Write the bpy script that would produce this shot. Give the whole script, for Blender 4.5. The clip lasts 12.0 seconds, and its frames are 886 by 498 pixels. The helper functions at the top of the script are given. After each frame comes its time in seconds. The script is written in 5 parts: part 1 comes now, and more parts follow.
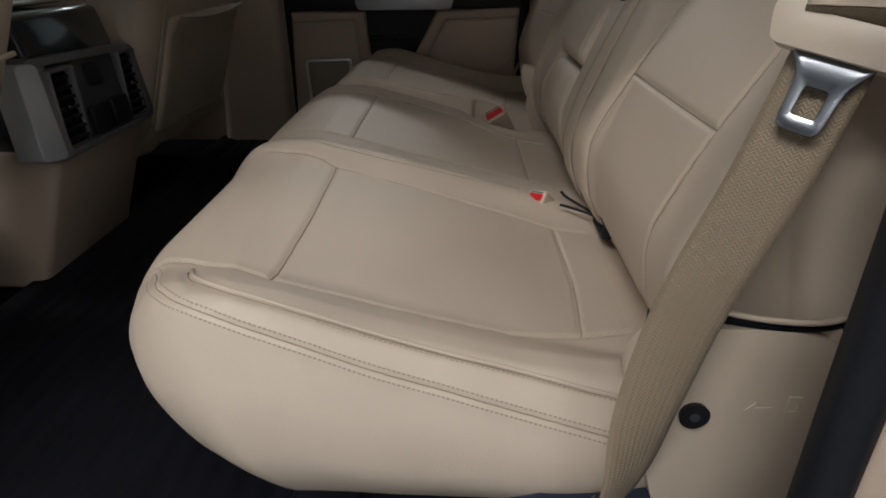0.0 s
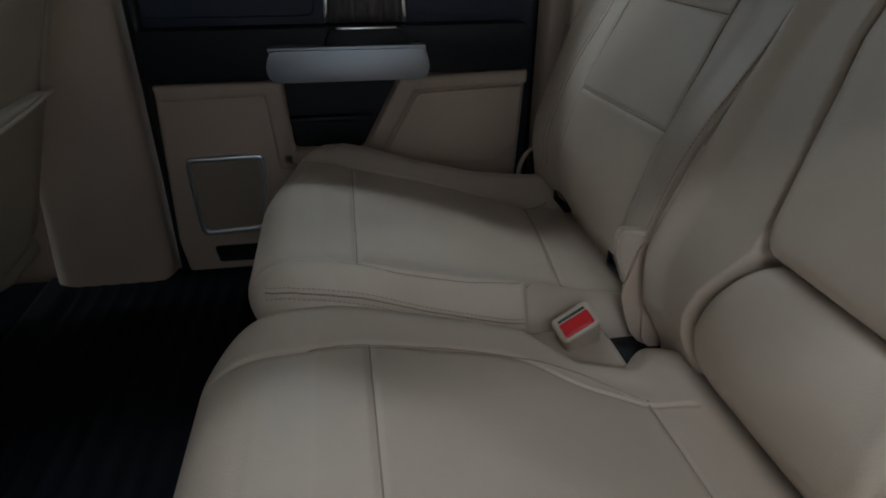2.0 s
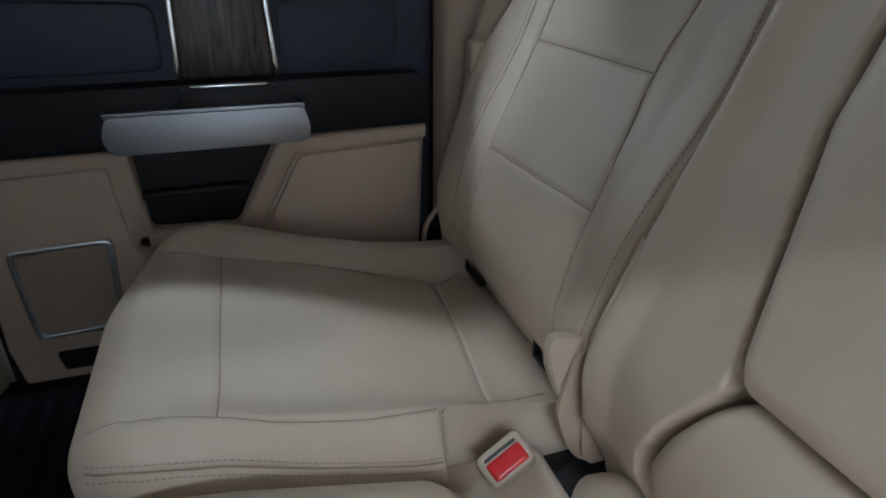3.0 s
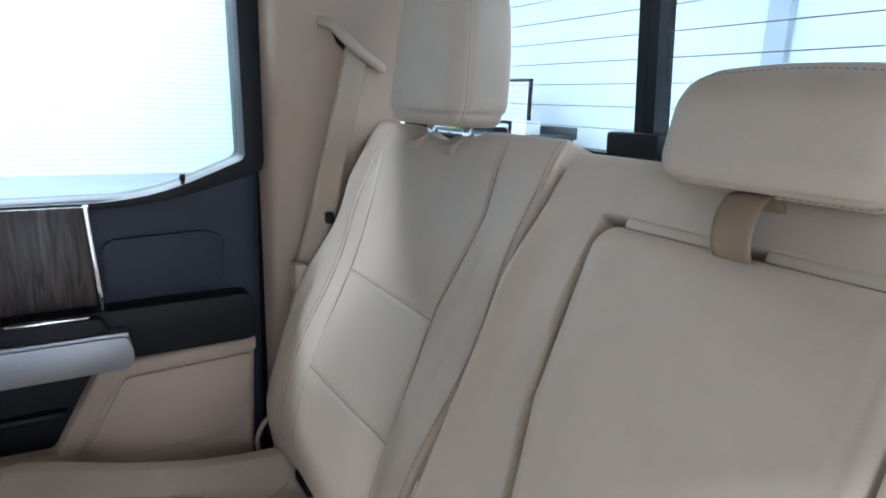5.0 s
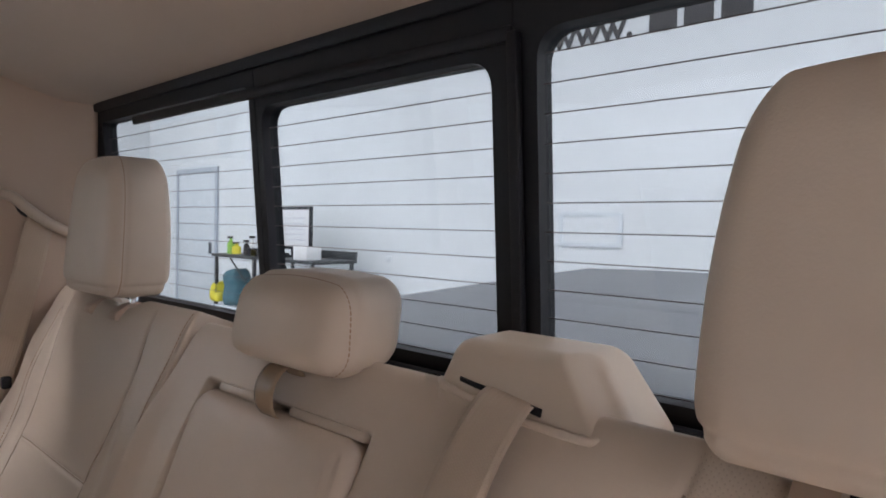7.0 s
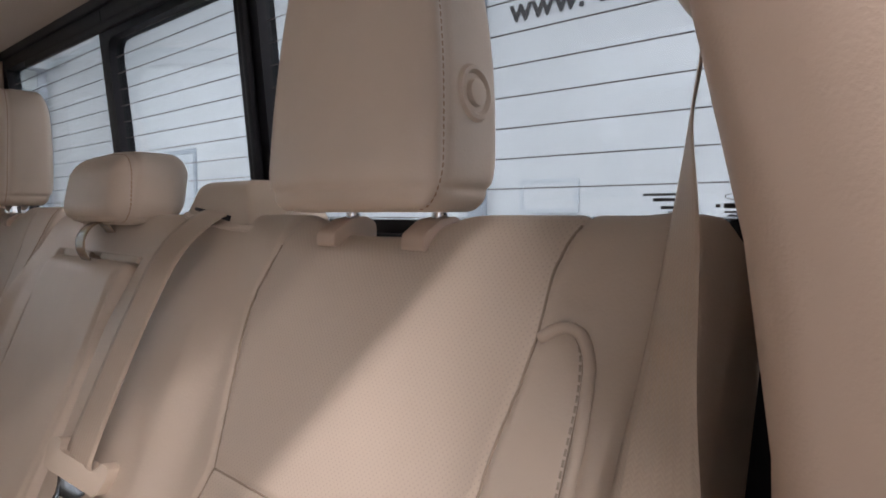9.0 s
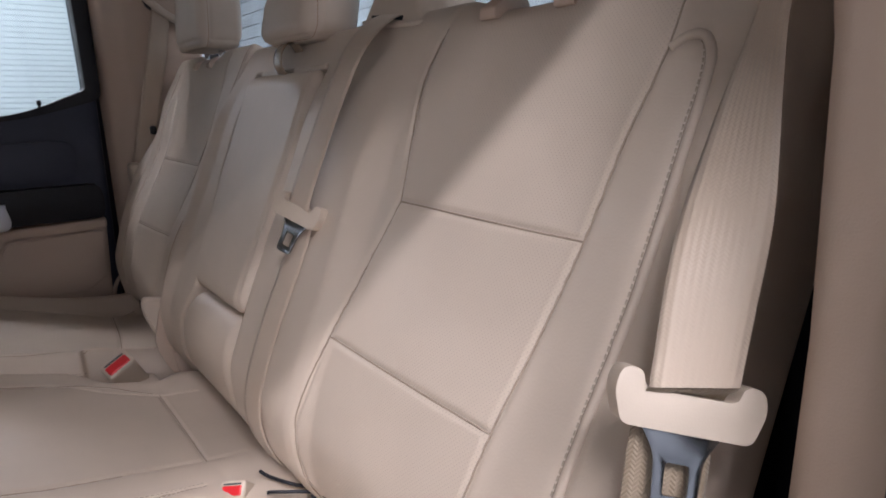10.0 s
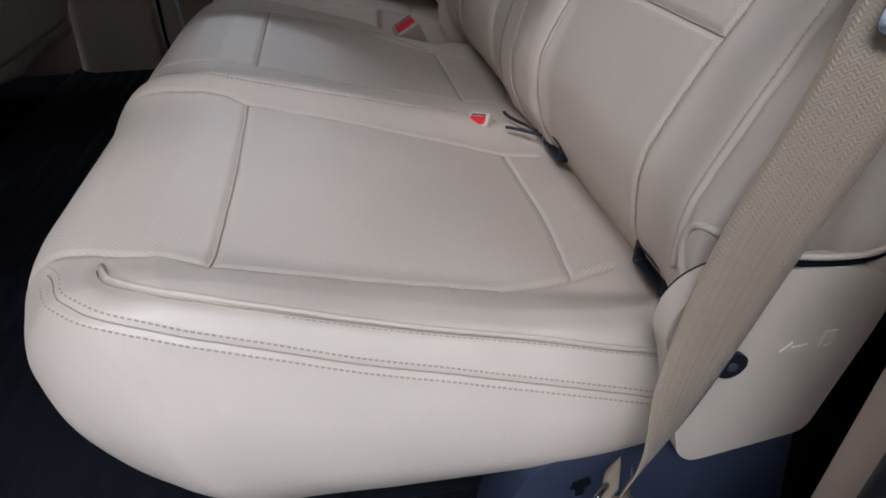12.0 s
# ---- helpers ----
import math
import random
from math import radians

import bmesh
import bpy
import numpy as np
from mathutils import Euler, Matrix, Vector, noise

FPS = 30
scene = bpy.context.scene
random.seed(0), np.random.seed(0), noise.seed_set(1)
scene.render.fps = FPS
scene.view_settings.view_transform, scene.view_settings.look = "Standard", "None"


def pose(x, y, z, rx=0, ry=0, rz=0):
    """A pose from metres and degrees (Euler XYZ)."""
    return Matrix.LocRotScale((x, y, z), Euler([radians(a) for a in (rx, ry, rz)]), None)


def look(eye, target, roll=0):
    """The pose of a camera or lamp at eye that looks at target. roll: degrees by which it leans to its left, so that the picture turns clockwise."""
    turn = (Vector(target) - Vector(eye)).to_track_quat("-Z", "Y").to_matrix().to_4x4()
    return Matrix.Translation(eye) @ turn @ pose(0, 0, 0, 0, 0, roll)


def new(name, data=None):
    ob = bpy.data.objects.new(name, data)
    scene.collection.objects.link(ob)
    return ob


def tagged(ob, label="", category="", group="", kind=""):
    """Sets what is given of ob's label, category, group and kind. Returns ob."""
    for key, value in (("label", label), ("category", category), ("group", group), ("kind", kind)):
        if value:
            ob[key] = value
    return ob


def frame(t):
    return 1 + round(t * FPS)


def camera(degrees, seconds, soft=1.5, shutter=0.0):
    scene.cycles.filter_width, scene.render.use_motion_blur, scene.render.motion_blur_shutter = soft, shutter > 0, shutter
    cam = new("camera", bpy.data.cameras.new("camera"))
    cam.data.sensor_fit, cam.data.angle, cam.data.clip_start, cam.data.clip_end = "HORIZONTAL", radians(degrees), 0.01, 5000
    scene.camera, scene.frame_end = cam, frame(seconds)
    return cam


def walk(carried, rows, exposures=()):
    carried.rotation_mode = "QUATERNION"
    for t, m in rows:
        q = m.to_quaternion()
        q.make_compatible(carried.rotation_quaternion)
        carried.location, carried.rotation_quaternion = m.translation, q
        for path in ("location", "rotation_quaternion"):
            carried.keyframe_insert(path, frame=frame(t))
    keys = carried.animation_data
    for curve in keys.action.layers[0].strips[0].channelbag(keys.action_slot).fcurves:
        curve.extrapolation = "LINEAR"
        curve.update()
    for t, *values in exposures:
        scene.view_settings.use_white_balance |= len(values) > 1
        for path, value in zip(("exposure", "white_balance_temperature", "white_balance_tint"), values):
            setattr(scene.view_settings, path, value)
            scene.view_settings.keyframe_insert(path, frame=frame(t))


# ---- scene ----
cam = camera(73.1, 12.0, soft=1.8)
PATH = [
    (0, (0.184, -1.161, 0.594), (0.123, 0.63, -0.294), -0.7),
    (0.5, (0.107, -0.942, 0.604), (0.16, 0.82, -0.342), -0.5),
    (1, (0.079, -0.726, 0.635), (0.182, 1.02, -0.335), -0.3),
    (1.5, (0.022, -0.528, 0.666), (0.242, 1.21, -0.299), 0.1),
    (2, (-0.008, -0.355, 0.698), (0.288, 1.374, -0.262), 0.3),
    (2.5, (0.019, -0.221, 0.727), (0.411, 1.497, -0.219), 0.5),
    (2.7, (0.034, -0.183, 0.717), (0.511, 1.525, -0.208), 0.7),
    (4.5, (0.109, -0.161, 0.795), (0.964, 1.457, -0.013), 1.1),
    (5, (0.116, -0.258, 0.876), (1.12, 1.405, 0.401), 1.9),
    (5.5, (0.134, -0.345, 0.912), (1.292, 1.268, 0.666), 2.3),
    (6, (0.173, -0.408, 0.939), (1.494, 1.086, 0.785), 2.3),
    (6.5, (0.188, -0.452, 0.957), (1.646, 0.915, 0.874), 2.1),
    (6.7, (0.187, -0.473, 0.961), (1.683, 0.852, 0.891), 1.9),
    (8.3, (0.2, -0.773, 0.907), (1.774, 0.457, 0.814), -0.2),
    (8.5, (0.213, -0.811, 0.885), (1.793, 0.409, 0.748), -0.4),
    (9, (0.224, -0.879, 0.831), (1.756, 0.4, 0.704), -0.2),
    (9.5, (0.162, -0.922, 0.791), (1.57, 0.483, 0.584), -0.9),
    (10, (0.113, -0.96, 0.714), (1.3, 0.58, 0.245), -1.1),
    (10.5, (0.106, -1.024, 0.648), (0.902, 0.645, -0.115), -1.2),
    (11, (0.091, -1.082, 0.606), (0.597, 0.593, -0.362), -0.8),
    (11.5, (0.103, -1.106, 0.604), (0.439, 0.536, -0.487), -0.8),
    (12, (0.116, -1.058, 0.581), (0.388, 0.564, -0.557), -1.1),
]
EXPOSURES = [
    (0, -0.65, 7000, 12), (0.5, -0.5, 6500, 9), (1, -0.35, 6200, 8), (1.5, -0.32, 6000, 5), (2.0, -0.05, 6000, 5), (2.5, 0.42, 5900, 5), (4.5, 1.66, 5900, 5), (5.0, 1.84, 5700, 8), (5.5, 1.82, 5600, 10), (6.0, 1.62, 6500, 20), (6.5, 1.25, 7000, 25),
    (8.5, 0.82, 7300, 25), (9.5, 0.68, 6900, 25), (10.5, 0.25, 6200, 18), (11.2, 0.03, 5950, 16), (12, -0.2, 5850, 14),
]
walk(cam, [(t, look(eye, target, roll)) for t, eye, target, roll in PATH], EXPOSURES)

from mathutils.bvhtree import BVHTree

# ---- light: a white workshop with ceiling panels and added fill lamps ----
world = bpy.data.worlds.new("world")
world.use_nodes = True
scene.world = world
world.node_tree.nodes["Background"].inputs[0].default_value = (0.80, 0.90, 1.0, 1)
world.node_tree.nodes["Background"].inputs[1].default_value = 0.3


def area_light(name, at, size_x, size_y, watts, colour, target):
    data = bpy.data.lights.new(name, "AREA")
    data.shape, data.size, data.size_y, data.energy, data.color = "RECTANGLE", size_x, size_y, watts, colour
    ob = new(name, data)
    ob.matrix_world = look(at, target)
    return ob


LAMP_WHITE = (0.93, 0.97, 1.0)
# each lamp: place, length, width and watts
LAMPS = [
    (-2.0, -3.71, 2.4, 0.2, 215), (2.4, -3.71, 2.4, 0.2, 30), (-1.4, -5.05, 2.4, 0.3, 120), (2.4, -5.05, 2.4, 0.3, 30), (-1.4, -6.43, 2.4, 0.3, 150), (2.4, -6.43, 2.4, 0.3, 15),
    # Added fill with no known source: passenger side and ahead of the windshield.
    (-1.0, 4.0, 6.0, 0.5, 12), (-1.0, 9.6, 6.0, 0.5, 255), (-6.6, 3.6, 2.4, 0.6, 180), (-6.6, 0.6, 2.4, 0.6, 260),
]
SIGN_Y, SIGN_Z = 2.67, 2.79


# ---- materials ----
def material(name, colour, rough=0.5, metal=0.0, vary=0.06, grain=60.0, bump=0.1, bump_scale=900.0, depth=0.0006, coat=0.0, sheen=0.0, spec=0.5):
    m = bpy.data.materials.new(name)
    m.use_nodes = True
    nt = m.node_tree
    b = nt.nodes["Principled BSDF"]
    co = nt.nodes.new("ShaderNodeTexCoord")
    n1 = nt.nodes.new("ShaderNodeTexNoise")
    n1.inputs["Scale"].default_value = grain * 0.1
    n1.inputs["Detail"].default_value = 6
    n2 = nt.nodes.new("ShaderNodeTexNoise")
    n2.inputs["Scale"].default_value = bump_scale
    n2.inputs["Detail"].default_value = 3
    for n in (n1, n2):
        nt.links.new(co.outputs["Object"], n.inputs["Vector"])
    ramp = nt.nodes.new("ShaderNodeMapRange")
    ramp.inputs[1].default_value, ramp.inputs[2].default_value = 0.3, 0.7
    ramp.inputs[3].default_value, ramp.inputs[4].default_value = 1 - vary, 1 + vary
    nt.links.new(n1.outputs["Fac"], ramp.inputs[0])
    mul = nt.nodes.new("ShaderNodeVectorMath")
    mul.operation = "SCALE"
    mul.inputs[0].default_value = colour
    nt.links.new(ramp.outputs[0], mul.inputs["Scale"])
    nt.links.new(mul.outputs[0], b.inputs["Base Color"])
    rr = nt.nodes.new("ShaderNodeMapRange")
    rr.inputs[3].default_value, rr.inputs[4].default_value = max(0.02, rough - 0.06), min(1, rough + 0.06)
    nt.links.new(n1.outputs["Fac"], rr.inputs[0])
    nt.links.new(rr.outputs[0], b.inputs["Roughness"])
    b.inputs["Metallic"].default_value = metal
    b.inputs["Specular IOR Level"].default_value = spec
    b.inputs["Coat Weight"].default_value = coat
    b.inputs["Sheen Weight"].default_value = sheen
    if bump:
        bp = nt.nodes.new("ShaderNodeBump")
        bp.inputs["Strength"].default_value, bp.inputs["Distance"].default_value = bump, depth
        nt.links.new(n2.outputs["Fac"], bp.inputs["Height"])
        nt.links.new(bp.outputs[0], b.inputs["Normal"])
    return m


def perforated(name, colour, axes, pitch, weight=0.3):
    """Leather with rows of fine holes; axes: the two object axes that span the surface."""
    m = material(name, colour, 0.5, vary=0.05, bump=0.15)
    nt = m.node_tree
    b = nt.nodes["Principled BSDF"]
    co = [n for n in nt.nodes if n.type == "TEX_COORD"][0]
    sep = nt.nodes.new("ShaderNodeSeparateXYZ")
    nt.links.new(co.outputs["Object"], sep.inputs[0])

    def math_node(op, a, c=None):
        n = nt.nodes.new("ShaderNodeMath")
        n.operation = op
        for i, v in enumerate((a, c)):
            if v is None:
                continue
            if isinstance(v, (int, float)):
                n.inputs[i].default_value = v
            else:
                nt.links.new(v, n.inputs[i])
        return n.outputs[0]

    k = 2 * math.pi / pitch
    p = math_node("MULTIPLY", sep.outputs[axes[0]], k)
    q = math_node("MULTIPLY", sep.outputs[axes[1]], k)
    s = math_node("SINE", p)
    d = math_node("SINE", q)
    hole = math_node("GREATER_THAN", math_node("MULTIPLY", s, d), 0.76)
    old = b.inputs["Base Color"].links[0].from_socket
    mix = nt.nodes.new("ShaderNodeMix")
    mix.data_type = "RGBA"
    nt.links.new(math_node("MULTIPLY", hole, weight), mix.inputs["Factor"])
    nt.links.new(old, mix.inputs["A"])
    mix.inputs["B"].default_value = (colour[0] * 0.35, colour[1] * 0.35, colour[2] * 0.35, 1)
    nt.links.new(mix.outputs["Result"], b.inputs["Base Color"])
    pit = nt.nodes.new("ShaderNodeBump")
    pit.invert = True
    pit.inputs["Strength"].default_value, pit.inputs["Distance"].default_value = 0.22, 0.0003
    nt.links.new(math_node("MULTIPLY", s, d), pit.inputs["Height"])
    nt.links.new(b.inputs["Normal"].links[0].from_socket, pit.inputs["Normal"])
    nt.links.new(pit.outputs[0], b.inputs["Normal"])
    return m


TAN = (0.54, 0.450, 0.368)
LEATHER = material("leather", TAN, 0.47, vary=0.075, bump=0.25, bump_scale=420, depth=0.0008)


def soften(m, scale, depth):
    """Adds broad, shallow unevenness under the grain."""
    nt = m.node_tree
    b = nt.nodes["Principled BSDF"]
    fine = [n for n in nt.nodes if n.type == "BUMP"][0]
    co = [n for n in nt.nodes if n.type == "TEX_COORD"][0]
    broad = nt.nodes.new("ShaderNodeTexNoise")
    broad.inputs["Scale"].default_value, broad.inputs["Detail"].default_value, broad.inputs["Distortion"].default_value = scale, 2, 0.3
    bp = nt.nodes.new("ShaderNodeBump")
    bp.inputs["Strength"].default_value, bp.inputs["Distance"].default_value = 0.5, depth
    nt.links.new(co.outputs["Object"], broad.inputs["Vector"])
    nt.links.new(broad.outputs["Fac"], bp.inputs["Height"])
    nt.links.new(bp.outputs[0], fine.inputs["Normal"])
    return m


soften(LEATHER, 16.0, 0.0016)
PERF_SEAT = perforated("perforated_leather_seat", TAN, ("X", "Y"), 0.0048, 0.34)
PERF_STRIP = perforated("perforated_leather_strip", TAN, ("X", "Y"), 0.0050, 0.75)
PERF_BACK = perforated("perforated_leather_back", TAN, ("Z", "Y"), 0.0044, 0.27)
THREAD = material("thread", (0.33, 0.275, 0.22), 0.8)
# Darker copy of the leather, for the shade on the front seats.
SEAT_BACK = material("dimmed_seat_leather", (0.48, 0.405, 0.315), 0.5, vary=0.06, bump=0.25, bump_scale=420, depth=0.0008)
THREAD_BROWN = material("brown_thread", (0.31, 0.18, 0.115), 0.8)
TRIM_TAN = material("tan_trim_plastic", (0.49, 0.378, 0.298), 0.55, vary=0.04, bump=0.3, bump_scale=700)
TRIM_LIGHT = material("light_tan_plastic", (0.52, 0.435, 0.35), 0.4, vary=0.03, bump=0.15, bump_scale=900)
HEADLINER = material("headliner_cloth", (0.50, 0.41, 0.33), 0.95, vary=0.05, bump=0.5, bump_scale=1200, sheen=0.2)
BLACK = material("black_plastic", (0.008, 0.009, 0.013), 0.5, vary=0.1, bump=0.3, bump_scale=800, spec=0.3)
BLACK_BLUE = material("dark_trim_plastic", (0.026, 0.032, 0.055), 0.5, vary=0.1, bump=0.3, bump_scale=800, spec=0.35)
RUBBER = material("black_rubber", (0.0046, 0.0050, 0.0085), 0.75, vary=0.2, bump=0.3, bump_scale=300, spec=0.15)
CARPET = material("black_carpet", (0.006, 0.006, 0.008), 0.97, vary=0.2, bump=0.8, bump_scale=900, depth=0.002, spec=0.05)
CHROME = material("chrome", (0.75, 0.77, 0.80), 0.12, 1.0, vary=0.02, bump=0)
CONSOLE_GREY = material("dark_satin_silver", (0.19, 0.19, 0.205), 0.4, 0.4, vary=0.03, bump=0.05)
SPEAKER_CHROME = material("brushed_chrome", (0.75, 0.77, 0.80), 0.3, 1.0, vary=0.02, bump=0)
SATIN = material("satin_silver", (0.33, 0.34, 0.37), 0.38, 0.85, vary=0.03, bump=0.05)
SILVER_PAINT = material("silver_paint", (0.50, 0.52, 0.55), 0.4, 0.3, vary=0.03, bump=0.05)
STEEL = material("steel", (0.21, 0.225, 0.245), 0.2, 1.0, vary=0.05, bump=0.05)
RED = material("red_plastic", (0.62, 0.02, 0.025), 0.35, vary=0.03, bump=0)
WHITE_WALL = material("white_wall_paint", (0.74, 0.775, 0.795), 0.7, vary=0.02, grain=4, bump=0.1, bump_scale=60)
CONCRETE = material("grey_floor", (0.19, 0.195, 0.205), 0.4, vary=0.12, grain=12, bump=0.1, bump_scale=80)
VINYL = material("grey_vinyl", (0.15, 0.157, 0.17), 0.45, vary=0.08, bump=0.4, bump_scale=900, spec=0.4)
PAINT = material("dark_car_paint", (0.02, 0.022, 0.028), 0.2, vary=0.03, bump=0, coat=0.5)


def wood_material():
    m = material("dark_wood_veneer", (0.07, 0.06, 0.06), 0.4, vary=0.2)
    nt = m.node_tree
    b = nt.nodes["Principled BSDF"]
    co = [n for n in nt.nodes if n.type == "TEX_COORD"][0]
    mp = nt.nodes.new("ShaderNodeMapping")
    mp.inputs["Scale"].default_value = (90, 90, 9)
    n = nt.nodes.new("ShaderNodeTexNoise")
    n.inputs["Scale"].default_value, n.inputs["Detail"].default_value, n.inputs["Distortion"].default_value = 1.0, 8, 1.2
    ramp = nt.nodes.new("ShaderNodeValToRGB")
    ramp.color_ramp.elements[0].color, ramp.color_ramp.elements[0].position = (0.018, 0.014, 0.014, 1), 0.35
    ramp.color_ramp.elements[1].color, ramp.color_ramp.elements[1].position = (0.13, 0.105, 0.10, 1), 0.7
    nt.links.new(co.outputs["Object"], mp.inputs[0])
    nt.links.new(mp.outputs[0], n.inputs["Vector"])
    nt.links.new(n.outputs["Fac"], ramp.inputs[0])
    nt.links.new(ramp.outputs[0], b.inputs["Base Color"])
    return m


WOOD = wood_material()


def webbing_material(name, colour, rib, weave):
    """Belt cloth with lengthwise ribs and a fine slanting weave between them."""
    m = material(name, colour, 0.55, vary=0.08, sheen=0.1)
    nt = m.node_tree
    b = nt.nodes["Principled BSDF"]
    uv = nt.nodes.new("ShaderNodeUVMap")
    wave = nt.nodes.new("ShaderNodeTexWave")
    wave.inputs["Scale"].default_value = 3.6
    wave.wave_profile = "SIN"
    check = nt.nodes.new("ShaderNodeTexWave")
    check.bands_direction = "DIAGONAL"
    check.inputs["Scale"].default_value = 11.0
    add = nt.nodes.new("ShaderNodeMath")
    add.operation = "ADD"
    bp = nt.nodes.new("ShaderNodeBump")
    bp.inputs["Strength"].default_value, bp.inputs["Distance"].default_value = rib, 0.00035
    nt.links.new(uv.outputs[0], wave.inputs["Vector"])
    split = nt.nodes.new("ShaderNodeSeparateXYZ")
    fold = nt.nodes.new("ShaderNodeMath")
    fold.operation = "PINGPONG"
    fold.inputs[1].default_value = 0.0625
    join = nt.nodes.new("ShaderNodeCombineXYZ")
    nt.links.new(uv.outputs[0], split.inputs[0])
    nt.links.new(split.outputs[0], fold.inputs[0])
    nt.links.new(fold.outputs[0], join.inputs[0])
    nt.links.new(split.outputs[1], join.inputs[1])
    nt.links.new(join.outputs[0], check.inputs["Vector"])
    nt.links.new(wave.outputs["Fac"], add.inputs[0])
    soft = nt.nodes.new("ShaderNodeMath")
    soft.operation = "MULTIPLY"
    soft.inputs[1].default_value = weave
    nt.links.new(check.outputs["Fac"], soft.inputs[0])
    nt.links.new(soft.outputs[0], add.inputs[1])
    nt.links.new(add.outputs[0], bp.inputs["Height"])
    nt.links.new(bp.outputs[0], b.inputs["Normal"])
    return m


WEBBING = webbing_material("webbing", (0.45, 0.36, 0.28), 0.6, 0.25)
# Lap part of the same belt: darker brown with a stronger weave.
LAP_WEBBING = webbing_material("brown_lap_webbing", (0.25, 0.190, 0.130), 0.6, 1.4)
SATIN_STRAP = material("satin_strap", (0.27, 0.19, 0.125), 0.25, vary=0.05, bump=0.3, bump_scale=1500, coat=0.5)


def glass_material(name, tint):
    m = bpy.data.materials.new(name)
    m.use_nodes = True
    nt = m.node_tree
    nt.nodes.clear()
    out = nt.nodes.new("ShaderNodeOutputMaterial")
    clear = nt.nodes.new("ShaderNodeBsdfTransparent")
    clear.inputs[0].default_value = (*tint, 1)
    gloss = nt.nodes.new("ShaderNodeBsdfGlossy")
    gloss.inputs["Roughness"].default_value = 0.02
    face = nt.nodes.new("ShaderNodeLayerWeight")
    face.inputs[0].default_value = 0.5
    power = nt.nodes.new("ShaderNodeMath")
    power.operation = "POWER"
    power.inputs[1].default_value = 5.0
    nt.links.new(face.outputs["Facing"], power.inputs[0])
    fres = nt.nodes.new("ShaderNodeMath")
    fres.operation = "MULTIPLY_ADD"
    fres.inputs[1].default_value, fres.inputs[2].default_value = 0.8, 0.03
    nt.links.new(power.outputs[0], fres.inputs[0])
    mix = nt.nodes.new("ShaderNodeMixShader")
    nt.links.new(fres.outputs[0], mix.inputs[0])
    nt.links.new(clear.outputs[0], mix.inputs[1])
    nt.links.new(gloss.outputs[0], mix.inputs[2])
    nt.links.new(mix.outputs[0], out.inputs[0])
    return m


GLASS = glass_material("window_glass", (0.80, 0.86, 0.87))
REAR_GLASS = glass_material("rear_glass", (0.68, 0.73, 0.75))
TINTED = glass_material("tinted_glass", (0.82, 0.85, 0.85))
# Dark tan for the seam tubes, which stand in for shade in the grooves.
SEAM = material("seam_shade", (0.31, 0.245, 0.19), 0.85, bump=0)
DULL_WALL = material("grey_wall_paint", (0.38, 0.39, 0.40), 0.8, vary=0.05, grain=4)


def glow(name, colour, strength):
    m = bpy.data.materials.new(name)
    m.use_nodes = True
    b = m.node_tree.nodes["Principled BSDF"]
    b.inputs["Base Color"].default_value = (*colour, 1)
    b.inputs["Emission Color"].default_value = (*colour, 1)
    b.inputs["Emission Strength"].default_value = strength
    return m


GREY_PAINT = material("grey_paint", (0.45, 0.50, 0.56), 0.5, vary=0.04, bump=0.05)
PALE_GREY = material("pale_grey_paint", (0.66, 0.71, 0.75), 0.5, vary=0.03, bump=0.05)
ROLLER = material("roller_door_paint", (0.52, 0.575, 0.585), 0.5, vary=0.03, bump=0.05)
DARK_GREY = material("dark_grey_lettering", (0.05, 0.05, 0.055), 0.6, bump=0)
DARK_STEEL = material("dark_steel", (0.04, 0.045, 0.05), 0.5, vary=0.1, bump=0.05)
WIRE = material("heater_wire", (0.07, 0.06, 0.06), 0.6, bump=0)
GREEN = material("green_plastic", (0.25, 0.55, 0.08), 0.4, bump=0)
YELLOW = material("yellow_plastic", (0.75, 0.65, 0.05), 0.4, bump=0.1)
WHITE_PLASTIC = material("white_plastic", (0.8, 0.8, 0.8), 0.4, bump=0)
TEAL = material("teal_cloth", (0.06, 0.16, 0.20), 0.9, bump=0.4)
soften(PERF_SEAT, 16.0, 0.0016)
soften(PERF_BACK, 16.0, 0.0016)
GRILLE = perforated("speaker_mesh", (0.33, 0.26, 0.20), ("X", "Z"), 0.0042)
SCREEN = glow("screen", (0.45, 0.46, 0.48), 0.5)

# ---- builders ----
def mesh_from(name, verts, faces, mats, mat_index=None, smooth=True):
    me = bpy.data.meshes.new(name)
    me.from_pydata([tuple(v) for v in np.asarray(verts, float).tolist()], [], faces)
    for m in mats if isinstance(mats, (list, tuple)) else [mats]:
        me.materials.append(m)
    if mat_index is not None:
        me.polygons.foreach_set("material_index", np.asarray(mat_index, dtype=np.int32))
    me.polygons.foreach_set("use_smooth", [smooth] * len(me.polygons))
    me.update()
    return me


def thing(name, label, category, at=(0, 0, 0), group="", kind=""):
    ob = new(name)
    ob.location = at
    ob.empty_display_size = 0.05
    return tagged(ob, label, category, group, kind)


def put(name, me, parent=None, label=""):
    ob = new(name, me)
    if parent is not None:
        ob.parent = parent
        base = parent
        off = Vector((0, 0, 0))
        while base is not None:
            off += base.location
            base = base.parent
        ob.location = -off
    if label:
        tagged(ob, label)
    return ob


